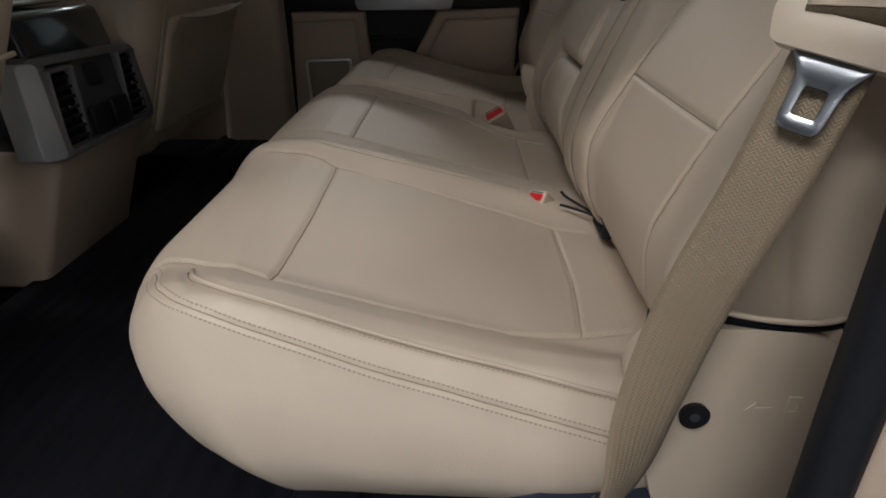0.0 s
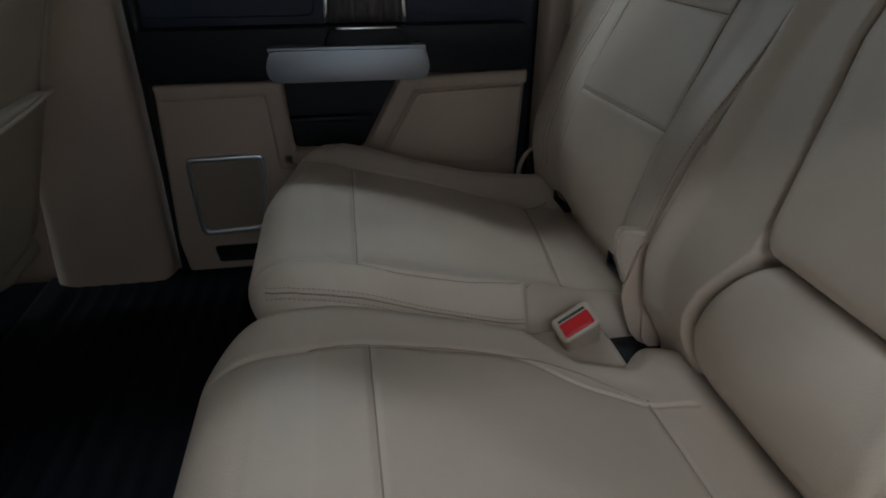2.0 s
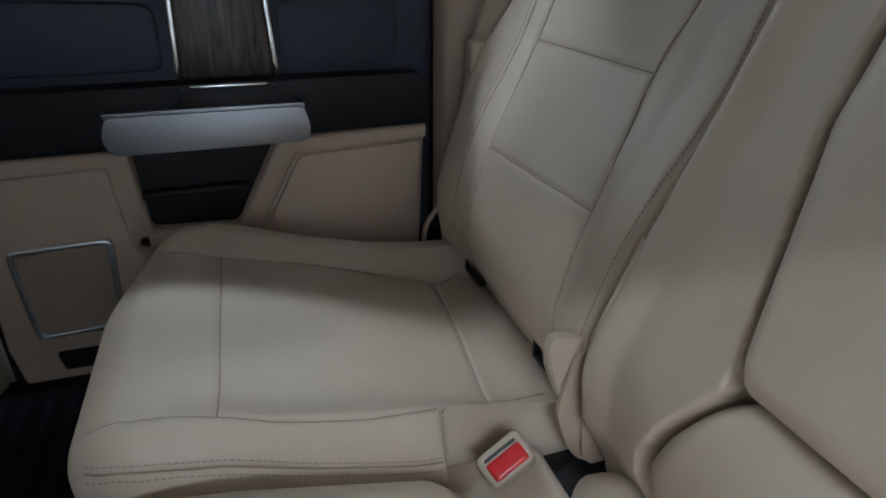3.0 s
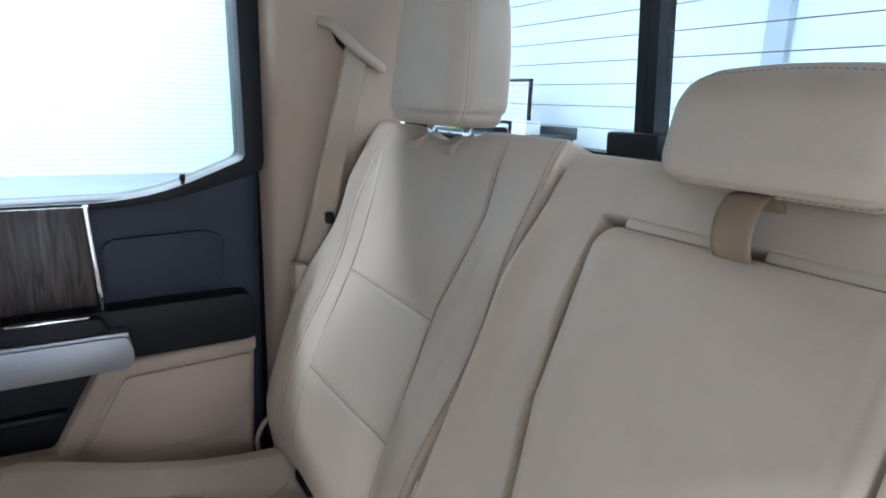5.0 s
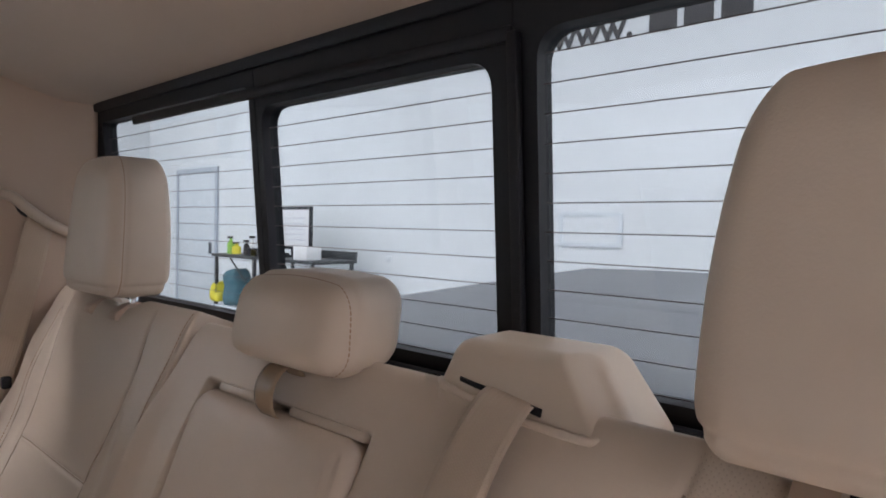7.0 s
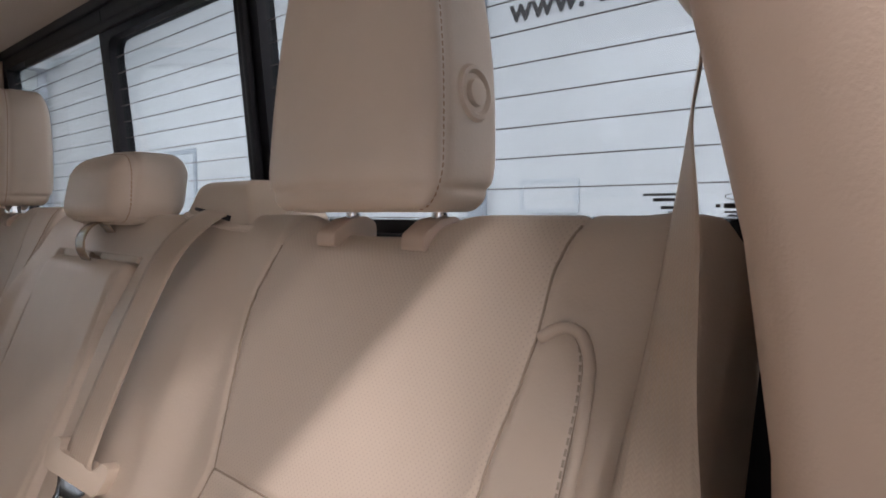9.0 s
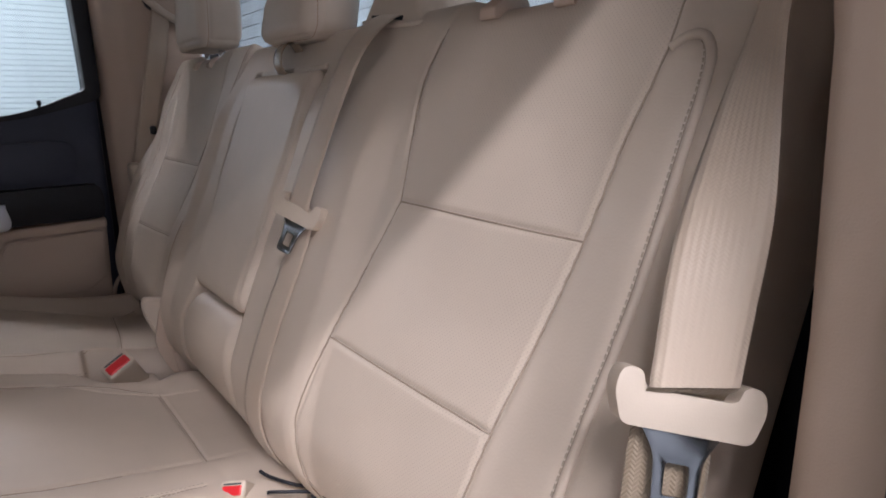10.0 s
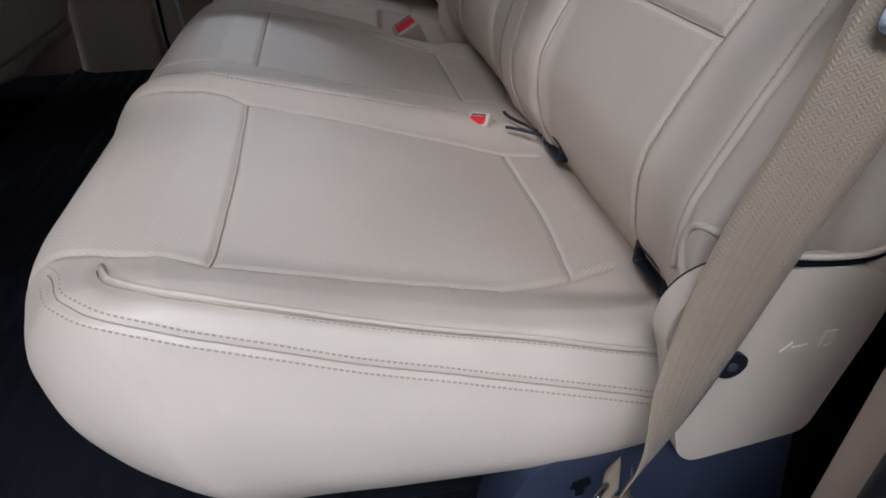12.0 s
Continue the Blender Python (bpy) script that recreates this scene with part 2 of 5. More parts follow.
def part(name, bm, mat, parent=None, label="", smooth=True):
    """Links a bmesh, in world places, as one mesh object under a thing or a part."""
    me = bpy.data.meshes.new(name)
    bm.normal_update()
    bm.to_mesh(me)
    bm.free()
    for m in mat if isinstance(mat, (list, tuple)) else [mat]:
        me.materials.append(m)
    me.polygons.foreach_set("use_smooth", [smooth] * len(me.polygons))
    if smooth:
        me.set_sharp_from_angle(angle=radians(40))
    return put(name, me, parent, label)


def smooth01(t):
    t = np.clip(t, 0, 1)
    return t * t * (3 - 2 * t)


def rounded_box(lo, hi, rad, step):
    """Vertices, outward directions and quads of a box with rounded edges, finely divided."""
    lo, hi, rad = (np.asarray(a, float) for a in (lo, hi, rad))
    step = np.broadcast_to(np.asarray(step, float), 3)
    n = np.maximum(2, np.ceil((hi - lo) / step).astype(int))
    index, verts, faces = {}, [], []

    def vid(i, j, k):
        key = (i, j, k)
        if key not in index:
            index[key] = len(verts)
            verts.append(key)
        return index[key]

    for ax in range(3):
        a, b = [(1, 2), (2, 0), (0, 1)][ax]
        for side in (0, 1):
            for i in range(n[a]):
                for j in range(n[b]):
                    quad = []
                    for di, dj in ((0, 0), (1, 0), (1, 1), (0, 1)):
                        c = [0, 0, 0]
                        c[ax], c[a], c[b] = side * n[ax], i + di, j + dj
                        quad.append(vid(*c))
                    faces.append(quad if side else quad[::-1])
    p = lo + np.array(verts, float) / n * (hi - lo)
    inner = np.clip(p, lo + rad, hi - rad)
    d = (p - inner) / rad
    d /= np.maximum(np.linalg.norm(d, axis=1, keepdims=True), 1e-9)
    return inner + d * rad, d, faces


def pad(name, lo, hi, rad, step, mats, parent=None, label="", shape=None, pick=None, raw_pick=False):
    """A soft rounded block; shape(p, n) moves its vertices, pick(centres) chooses each face's material."""
    p, n, faces = rounded_box(lo, hi, rad, step)
    raw = p.copy()
    if shape is not None:
        p = shape(p, n)
    f = np.array(faces)
    a, b, c = (p[f[:, k]] - p.mean(axis=0) for k in (0, 1, 2))
    if np.einsum("ij,ij->i", a, np.cross(b, c)).sum() < 0:
        faces = [q[::-1] for q in faces]
    idx = None
    if pick is not None:
        idx = pick((raw if raw_pick else p)[f].mean(axis=1), n[f].mean(axis=1))
    return put(name, mesh_from(name, p, faces, mats, idx), parent, label)


def line_dist(a, b, pts):
    """Distance in the plane from the points (a, b) to a polyline."""
    best = np.full(a.shape, 9.0)
    for (x0, y0), (x1, y1) in zip(pts, pts[1:]):
        dx, dy = x1 - x0, y1 - y0
        t = np.clip(((a - x0) * dx + (b - y0) * dy) / max(dx * dx + dy * dy, 1e-12), 0, 1)
        best = np.minimum(best, np.hypot(a - x0 - t * dx, b - y0 - t * dy))
    return best


def groove(a, b, pts, width=0.0028, depth=0.0036):
    return depth * np.exp(-((line_dist(a, b, pts) / width) ** 2))


def inside(a, b, poly):
    c = np.zeros(a.shape, bool)
    for (x0, y0), (x1, y1) in zip(poly, poly[1:] + poly[:1]):
        hit = (y0 > b) != (y1 > b)
        with np.errstate(divide="ignore", invalid="ignore"):
            c ^= hit & (a < (x1 - x0) * (b - y0) / (y1 - y0 if y1 != y0 else 1e-9) + x0)
    return c


def prism(poly, axis, d0, d1, bevel=0.0, segs=2):
    """A bmesh: a polygon in the two other axes, pushed from d0 to d1 along the axis, its edges rounded."""
    bm = bmesh.new()

    def at(q, d):
        return {"x": (d, q[0], q[1]), "y": (q[0], d, q[1]), "z": (q[0], q[1], d)}[axis]

    a = [bm.verts.new(at(q, d0)) for q in poly]
    b = [bm.verts.new(at(q, d1)) for q in poly]
    bm.faces.new(a)
    bm.faces.new(b[::-1])
    for i in range(len(poly)):
        j = (i + 1) % len(poly)
        bm.faces.new((a[j], a[i], b[i], b[j]))
    bmesh.ops.recalc_face_normals(bm, faces=bm.faces)
    if bevel:
        bmesh.ops.bevel(bm, geom=bm.edges[:], offset=bevel, segments=segs, profile=0.5, affect="EDGES", clamp_overlap=True)
    return bm


def box(lo, hi, bevel=0.0, segs=2):
    return prism([(lo[0], lo[1]), (hi[0], lo[1]), (hi[0], hi[1]), (lo[0], hi[1])], "z", lo[2], hi[2], bevel, segs)


def frame_prism(outer, inner, axis, d0, d1, bevel=0.0):
    """A ring between two outlines with the same number of points."""
    bm = bmesh.new()

    def at(q, d):
        return {"x": (d, q[0], q[1]), "y": (q[0], d, q[1]), "z": (q[0], q[1], d)}[axis]

    rings = [[bm.verts.new(at(q, d)) for q in poly] for poly, d in ((outer, d0), (inner, d0), (inner, d1), (outer, d1))]
    n = len(outer)
    for r in range(4):
        u, v = rings[r], rings[(r + 1) % 4]
        for i in range(n):
            j = (i + 1) % n
            bm.faces.new((u[i], u[j], v[j], v[i]))
    bmesh.ops.recalc_face_normals(bm, faces=bm.faces)
    if bevel:
        bmesh.ops.bevel(bm, geom=bm.edges[:], offset=bevel, segments=2, profile=0.5, affect="EDGES", clamp_overlap=True)
    return bm


def round_poly(poly, r, segs=5):
    """The polygon with its corners rounded; r: one radius or one for each corner."""
    out = []
    n = len(poly)
    for i in range(n):
        p0, p, p1 = (Vector(poly[k % n]) for k in (i - 1, i, i + 1))
        rr = r[i] if isinstance(r, (list, tuple)) else r
        a, b = (p0 - p), (p1 - p)
        rr = min(rr, a.length * 0.49, b.length * 0.49)
        a, b = p + a.normalized() * rr, p + b.normalized() * rr
        for k in range(segs + 1):
            t = k / segs
            q = a * (1 - t) ** 2 + p * 2 * t * (1 - t) + b * t * t
            out.append((q.x, q.y))
    return out


def catmull(pts, steps=8):
    pts = [np.array(p, float) for p in pts]
    pts = [2 * pts[0] - pts[1]] + pts + [2 * pts[-1] - pts[-2]]
    out = []
    for i in range(1, len(pts) - 2):
        p0, p1, p2, p3 = pts[i - 1:i + 3]
        for k in range(steps):
            t = k / steps
            out.append(0.5 * (2 * p1 + (p2 - p0) * t + (2 * p0 - 5 * p1 + 4 * p2 - p3) * t * t + (3 * p1 - p0 - 3 * p2 + p3) * t ** 3))
    out.append(pts[-2])
    return np.array(out)


def tube(name, pts, radius, mat, parent=None, label="", sides=8, closed=False):
    pts = np.asarray(pts, float)
    n = len(pts)
    verts, faces = [], []
    nrm = None
    for i in range(n):
        if closed:
            d = pts[(i + 1) % n] - pts[i - 1]
        else:
            d = pts[min(i + 1, n - 1)] - pts[max(i - 1, 0)]
        d = d / max(np.linalg.norm(d), 1e-9)
        if nrm is None:
            nrm = np.cross(d, (0, 0, 1) if abs(d[2]) < 0.9 else (1, 0, 0))
        nrm = nrm - d * nrm.dot(d)
        nrm /= np.linalg.norm(nrm)
        bi = np.cross(d, nrm)
        for k in range(sides):
            a = 2 * math.pi * k / sides
            verts.append(pts[i] + radius * (math.cos(a) * nrm + math.sin(a) * bi))
    for i in range(n if closed else n - 1):
        j = (i + 1) % n
        for k in range(sides):
            l = (k + 1) % sides
            faces.append((i * sides + k, i * sides + l, j * sides + l, j * sides + k))
    if not closed:
        faces.append(tuple(range(sides))[::-1])
        faces.append(tuple((n - 1) * sides + k for k in range(sides)))
    return put(name, mesh_from(name, verts, faces, mat), parent, label)


def ribbon(name, centres, sides, width, thick, mat, parent=None, label=""):
    """Belt webbing: a flat strip along the centres, spread to the side directions."""
    c = np.asarray(centres, float)
    s = np.asarray(sides, float)
    s /= np.linalg.norm(s, axis=1, keepdims=True)
    verts, faces, uvs = [], [], []
    cols = 7
    run = 0.0
    for i in range(len(c)):
        d = c[min(i + 1, len(c) - 1)] - c[max(i - 1, 0)]
        nn = np.cross(d, s[i])
        nn /= np.linalg.norm(nn)
        if i:
            run += np.linalg.norm(c[i] - c[i - 1])
        for half in (1, -1):
            for k in range(cols):
                t = (k / (cols - 1) - 0.5) * half
                edge = 1 - 0.7 * abs(2 * t) ** 6
                verts.append(c[i] + s[i] * width * t + nn * thick * 0.5 * edge * half)
                uvs.append((t + 0.5, run / width))
    m = 2 * cols
    loops = []
    for i in range(len(c) - 1):
        for k in range(m):
            l = (k + 1) % m
            faces.append((i * m + k, i * m + l, (i + 1) * m + l, (i + 1) * m + k))
    me = mesh_from(name, verts, faces, mat)
    layer = me.uv_layers.new(name="UVMap")
    for poly in me.polygons:
        for li in poly.loop_indices:
            layer.data[li].uv = uvs[me.loops[li].vertex_index]
    return put(name, me, parent, label)


def surface_of(*objects):
    """A search tree over the meshes, which are given in world places, for laying things on them."""
    verts, polys = [], []
    for ob in objects:
        base = len(verts)
        verts += [v.co.copy() for v in ob.data.vertices]
        polys += [[base + i for i in p.vertices] for p in ob.data.polygons]
    return BVHTree.FromPolygons(verts, polys)


def lay(tree, pts, way, far=0.4):
    """The points pushed along a direction onto the surface: places and normals."""
    out = []
    way = Vector(way).normalized()
    for p in pts:
        hit, nrm, _, _ = tree.ray_cast(Vector(p) - way * far, way)
        if hit is not None:
            out.append((hit, nrm))
    return out


def resample(pts, gap):
    pts = np.asarray(pts, float)
    seg = np.linalg.norm(np.diff(pts, axis=0), axis=1)
    run = np.concatenate([[0], np.cumsum(seg)])
    n = max(2, int(run[-1] / gap) + 1)
    at = np.linspace(0, run[-1], n)
    return np.stack([np.interp(at, run, pts[:, k]) for k in range(pts.shape[1])], axis=1)


def stitch_rows(name, tree, rows, way, parent, gap=0.0058, length=0.0040, thick=0.0011, mat=None):
    """Rows of short raised stitches laid on a surface, as one mesh."""
    verts, faces = [], []
    for row in rows:
        laid = lay(tree, resample(catmull(row, 6), gap), way)
        for (p, n), (q, _) in zip(laid, laid[1:]):
            d = q - p
            if d.length > gap * 3 or d.length < 1e-6:
                continue
            d.normalize()
            s = d.cross(n).normalized() * thick * 0.6
            a, c = p + n * 0.0001, p + d * length + n * 0.0001
            top = n * thick * 0.8
            base = len(verts)
            verts += [a - s, a + s, c + s, c - s, a + d * length * 0.25 + top, c - d * length * 0.25 + top]
            faces += [(base, base + 1, base + 4), (base + 1, base + 2, base + 5, base + 4), (base + 2, base + 3, base + 5), (base + 3, base, base + 4, base + 5)]
    ob = put(name, mesh_from(name, verts, faces, mat or THREAD), parent)
    return tagged(ob, "fine raised tan stitching", "", "", "stuff")


def settle(tree, pts, gap):
    """The line drawn fine and moved to the nearest places of the surface, with normals."""
    line = resample(catmull(pts, 6), gap)
    near = [tree.find_nearest(Vector(p)) for p in line]
    line, nrm = np.array([h[0] for h in near]), np.array([h[1] for h in near])
    for _ in range(4):
        line[1:-1] = (line[:-2] + 2 * line[1:-1] + line[2:]) / 4
    for _ in range(80):
        nrm[1:-1] = (nrm[:-2] + 2 * nrm[1:-1] + nrm[2:]) / 4
        nrm[0], nrm[-1] = nrm[1], nrm[-2]
    return [(Vector(p), Vector(n).normalized()) for p, n in zip(line, nrm)]


def piping(name, tree, pts, radius, mat, parent, label="", lift=0.0):
    return tube(name, [p + n * lift for p, n in settle(tree, pts, 0.006)], radius, mat, parent, label, 10)


def laid_tube(name, tree, row, way, radius, mat, parent, label="", lift=0.0, gap=0.008):
    laid = lay(tree, resample(catmull(row, 6), gap), way)
    return tube(name, [p + n * lift for p, n in laid], radius, mat, parent, label, 8)

# ---- workshop round the vehicle ----
GROUND = -0.55


def structure(name, bm, mat, label, smooth=False):
    ob = part(name, bm, mat, None, label, smooth)
    return tagged(ob, label, name.split("_")[0], "", "structure")


structure("ground", box((-9, -9, GROUND - 0.2), (5.8, 12.2, GROUND)), CONCRETE, "smooth grey painted concrete workshop floor")
structure("wall_east", box((5.6, -9, GROUND), (5.8, 12.2, 5.2)), WHITE_WALL, "bright white painted workshop wall behind the truck")
structure("wall_north", box((-9, 12.0, GROUND), (5.6, 12.2, 5.2)), WHITE_WALL, "white painted workshop side wall")
# Unseen wall, kept grey so that it throws less light onto the cushion side.
structure("wall_south", box((-9, -9, GROUND), (5.6, -8.8, 5.2)), DULL_WALL, "unseen workshop side wall, grey to lessen bounced light")
structure("wall_west", box((-9.2, -9, GROUND), (-9, 12.2, 5.2)), WHITE_WALL, "white painted workshop front wall")
structure("ceiling", box((-9.2, -9, 5.2), (5.8, 12.2, 5.4)), WHITE_WALL, "white painted workshop ceiling")

LED = glow("lit_panel", LAMP_WHITE, 12.0)
# Strip rows and added fill lamps alike get a housing and a diffuser.
for lx, ly, long, wide, watts in LAMPS:
    panel = thing("ceiling_or_fill_light", "long white lit ceiling strip, some of them added as fill", "ceiling light", (lx, ly, 5.1), "ceiling strip lights")
    part("housing", box((lx - long / 2 - 0.1, ly - wide / 2 - 0.05, 5.1), (lx + long / 2 + 0.1, ly + wide / 2 + 0.05, 5.2)), SATIN, panel)
    part("diffuser", box((lx - long / 2 - 0.05, ly - wide / 2 - 0.02, 5.085), (lx + long / 2 + 0.05, ly + wide / 2 + 0.02, 5.105), 0.008), LED, panel)
    area_light("strip_or_fill_lamp", (lx, ly, 5.06), long, wide, watts, LAMP_WHITE, (lx, ly, 0))

# grey steel column, steel door and roller door on the walls
structure("column", box((5.50, 2.97, GROUND), (5.598, 3.18, 5.2), 0.01), GREY_PAINT, "pale grey steel column against the white wall", True)
steel_door = thing("door_2", "pale grey steel door in the white wall", "door", (5.6, 9.9, GROUND), "", "structure")
part("door_frame", frame_prism([(9.25, GROUND), (10.75, GROUND), (10.75, 1.95), (9.25, 1.95)], [(9.33, GROUND), (10.67, GROUND), (10.67, 1.87), (9.33, 1.87)], "x", 5.56, 5.598), GREY_PAINT, steel_door)
part("leaf", box((5.57, 9.34, GROUND), (5.595, 10.66, 1.86), 0.004), PALE_GREY, steel_door)
part("door_handle", box((5.53, 9.42, 0.42), (5.57, 9.48, 0.62), 0.01), STEEL, steel_door, "steel door handle")
roller = thing("roller_door", "closed white roller shutter door with narrow slats", "roller door", (0.5, 11.95, GROUND), "", "structure")
slat_mesh = None
for k in range(44):
    z0 = GROUND + k * 0.09
    if slat_mesh is None:
        slat = part("slat", prism([(11.93, 0.0), (11.99, 0.0), (11.99, 0.089), (11.945, 0.089), (11.93, 0.07)], "x", -3.2, 4.0), ROLLER, roller, "", False)
        slat_mesh = slat.data
    else:
        slat = new("slat", slat_mesh)
        slat.parent = roller
    slat.location = -roller.location + Vector((0, 0, z0))
part("guide_rail", box((-3.35, 11.9, GROUND), (-3.2, 11.998, 3.5), 0.01), GREY_PAINT, roller)
part("guide_rail", box((4.0, 11.9, GROUND), (4.15, 11.998, 3.5), 0.01), GREY_PAINT, roller)
part("drum_cover", box((-3.35, 11.7, 3.42), (4.15, 11.998, 3.9), 0.02), PALE_GREY, roller)

# wall box and the sign on the wall
wb = thing("wall_panel", "small pale framed panel on the white wall", "wall panel", (5.59, 2.2, 0.81))
part("frame", frame_prism(round_poly([(1.86, 0.81), (2.53, 0.81), (2.53, 1.15), (1.86, 1.15)], 0.03, 3), round_poly([(1.90, 0.85), (2.49, 0.85), (2.49, 1.11), (1.90, 1.11)], 0.02, 3), "x", 5.57, 5.598), PALE_GREY, wb)
part("face", box((5.58, 1.89, 0.84), (5.597, 2.50, 1.12)), WHITE_WALL, wb)
for y0, z0 in ((5.0, 0.55), (6.05, 0.12), (4.7, 0.05)):
    so = thing("wall_socket", "small grey wall socket", "wall socket", (5.6, y0, z0))
    part("plate", box((5.585, y0 - 0.05, z0 - 0.035), (5.598, y0 + 0.05, z0 + 0.035), 0.004), PALE_GREY, so)

sign = thing("wall_sign", "dark grey web address lettered on the white wall", "sign", (5.59, 0.0, 1.75))
SIGN_TEXT = bpy.data.curves.new("lettering", "FONT")
SIGN_TEXT.body, SIGN_TEXT.size, SIGN_TEXT.extrude, SIGN_TEXT.offset = "www.", 0.36, 0.004, 0.006
SIGN_TEXT.materials.append(DARK_GREY)
letters = new("lettering", SIGN_TEXT)
letters.parent = sign
letters.matrix_local = Matrix.Translation((-0.005, SIGN_Y, SIGN_Z - 1.75)) @ Matrix(((0, 0, -1, 0), (-1, 0, 0, 0), (0, 1, 0, 0), (0, 0, 0, 1)))
for k in range(3):
    y0 = SIGN_Y - 1.00 - k * 0.31
    part("letter_bar", box((5.585, y0 - 0.25, SIGN_Z), (5.596, y0, SIGN_Z + 0.33), 0.003), DARK_GREY, sign)

# work desk with its clutter
desk = thing("work_desk", "dark steel work desk with braced legs by the wall", "desk", (5.2, 6.6, GROUND))
DZ = 0.54
part("top", box((4.80, 5.35, DZ - 0.04), (5.50, 7.62, DZ), 0.005), DARK_STEEL, desk, "dark desk top")
part("back_rail", box((5.47, 5.35, DZ), (5.50, 6.5, DZ + 0.10), 0.004), DARK_STEEL, desk)
for y in (5.40, 6.62, 7.56):
    for x in (4.85, 5.45):
        part("leg", box((x - 0.02, y - 0.02, GROUND), (x + 0.02, y + 0.02, DZ - 0.04), 0.004), DARK_STEEL, desk)
for y0, y1 in ((5.40, 6.0), (6.62, 6.1), (6.62, 7.2)):
    tube("brace", [(4.85, y0, DZ - 0.5), (4.85, y1, DZ - 0.05)], 0.012, DARK_STEEL, desk)
part("shelf", box((4.82, 5.40, GROUND + 0.35), (5.48, 7.56, GROUND + 0.38), 0.004), PALE_GREY, desk)
mon = thing("monitor", "black desktop monitor showing a pale grey page", "monitor", (5.25, 6.3, DZ))
part("casing", box((5.22, 5.93, DZ + 0.10), (5.26, 6.77, DZ + 0.66), 0.01), BLACK, mon)
part("screen", box((5.214, 5.97, DZ + 0.14), (5.221, 6.73, DZ + 0.62)), SCREEN, mon, "lit pale grey screen", False)
for k in range(5):
    part("text_line", box((5.211, 6.05, DZ + 0.22 + k * 0.07), (5.2135, 6.62 - 0.07 * (k % 3), DZ + 0.235 + k * 0.07)), GREY_PAINT, mon, "", False)
part("foot", box((5.15, 6.2, DZ), (5.35, 6.5, DZ + 0.02), 0.005), BLACK, mon)
part("neck", box((5.25, 6.31, DZ + 0.02), (5.28, 6.39, DZ + 0.2), 0.005), BLACK, mon)
for y, h, r, mat, what in ((7.45, 0.24, 0.05, GREEN, "green"), (7.3, 0.16, 0.06, YELLOW, "yellow"), (7.05, 0.20, 0.04, BLACK, "black"), (6.9, 0.26, 0.035, WHITE_PLASTIC, "white"), (5.85, 0.12, 0.05, WHITE_PLASTIC, "white")):
    bo = thing("bottle", f"{what} spray bottle on the work desk", "bottle", (5.0, y, DZ), "bottles on the desk")
    prof = [(0, 0), (r, 0), (r, h * 0.62), (r * 0.35, h * 0.78), (r * 0.35, h * 0.9)]
    bm = bmesh.new()
    vs = [bm.verts.new((5.0 + a, y, DZ + c)) for a, c in prof]
    for u, v in zip(vs, vs[1:]):
        bm.edges.new((u, v))
    bmesh.ops.spin(bm, geom=bm.verts[:] + bm.edges[:], cent=(5.0, y, DZ), axis=(0, 0, 1), angle=2 * math.pi, steps=14)
    bmesh.ops.remove_doubles(bm, verts=bm.verts, dist=0.001)
    part("body", bm, mat, bo)
    part("spray_head", box((4.95, y - 0.015, DZ + h * 0.88), (5.03, y + 0.015, DZ + h), 0.004), BLACK, bo)
for y0, y1, z1, mat, what in ((6.55, 6.85, 0.10, BLACK, "black"), (5.55, 5.82, 0.16, WHITE_PLASTIC, "white"), (6.2, 6.5, 0.06, BLACK, "black"), (6.62, 6.75, 0.09, YELLOW, "yellow")):
    bx = thing("box", f"small {what} box on the work desk", "box", (5.0, (y0 + y1) / 2, DZ), "boxes on the desk")
    part("body", box((4.88, y0, DZ), (5.1, y1, DZ + z1), 0.008), mat, bx)


def sack_shape(mid, z0, z1):
    def shape(p, n):
        q = p.copy()
        for k in range(len(q)):
            q[k] += n[k] * 0.04 * noise.noise(Vector(p[k] * 7.0))
        t = (p[:, 2] - z0) / (z1 - z0)
        q[:, 1] = mid + (q[:, 1] - mid) * (1 - 0.35 * t)
        return q
    return shape


bag = thing("backpack", "blue-green backpack with yellow side under the desk", "backpack", (5.0, 7.3, GROUND + 0.38))
pad("body", (4.86, 7.05, GROUND + 0.38), (5.15, 7.5, 0.32), (0.08, 0.1, 0.1), 0.04, TEAL, bag, "", sack_shape(7.28, GROUND + 0.38, 0.32))
pad("pocket", (4.82, 7.48, GROUND + 0.40), (5.05, 7.72, 0.14), (0.06, 0.06, 0.06), 0.04, YELLOW, bag, "yellow side pocket", sack_shape(7.6, GROUND + 0.4, 0.14))

for ob in scene.objects:
    if ob.parent is None and ob.name.split(".")[0] in ("work_desk", "monitor", "bottle", "box", "backpack"):
        ob.location += Vector((-0.35, -0.25, 0.0))

# ---- cab shell ----
FLOOR = 0.03


def shell(name, bm, mat, label, cat="cab", smooth=True):
    ob = part(name, bm, mat, None, label, smooth)
    return tagged(ob, label, cat, "", "structure")


shell("floor", box((-1.9, -0.90, -0.06), (0.72, 0.93, FLOOR - 0.012)), CARPET, "black carpeted cab floor", "floor", False)
mat_thing = thing("floor_mat", "black ribbed rubber floor mat in front of the rear seat", "floor mat", (-0.3, 0, FLOOR - 0.012))


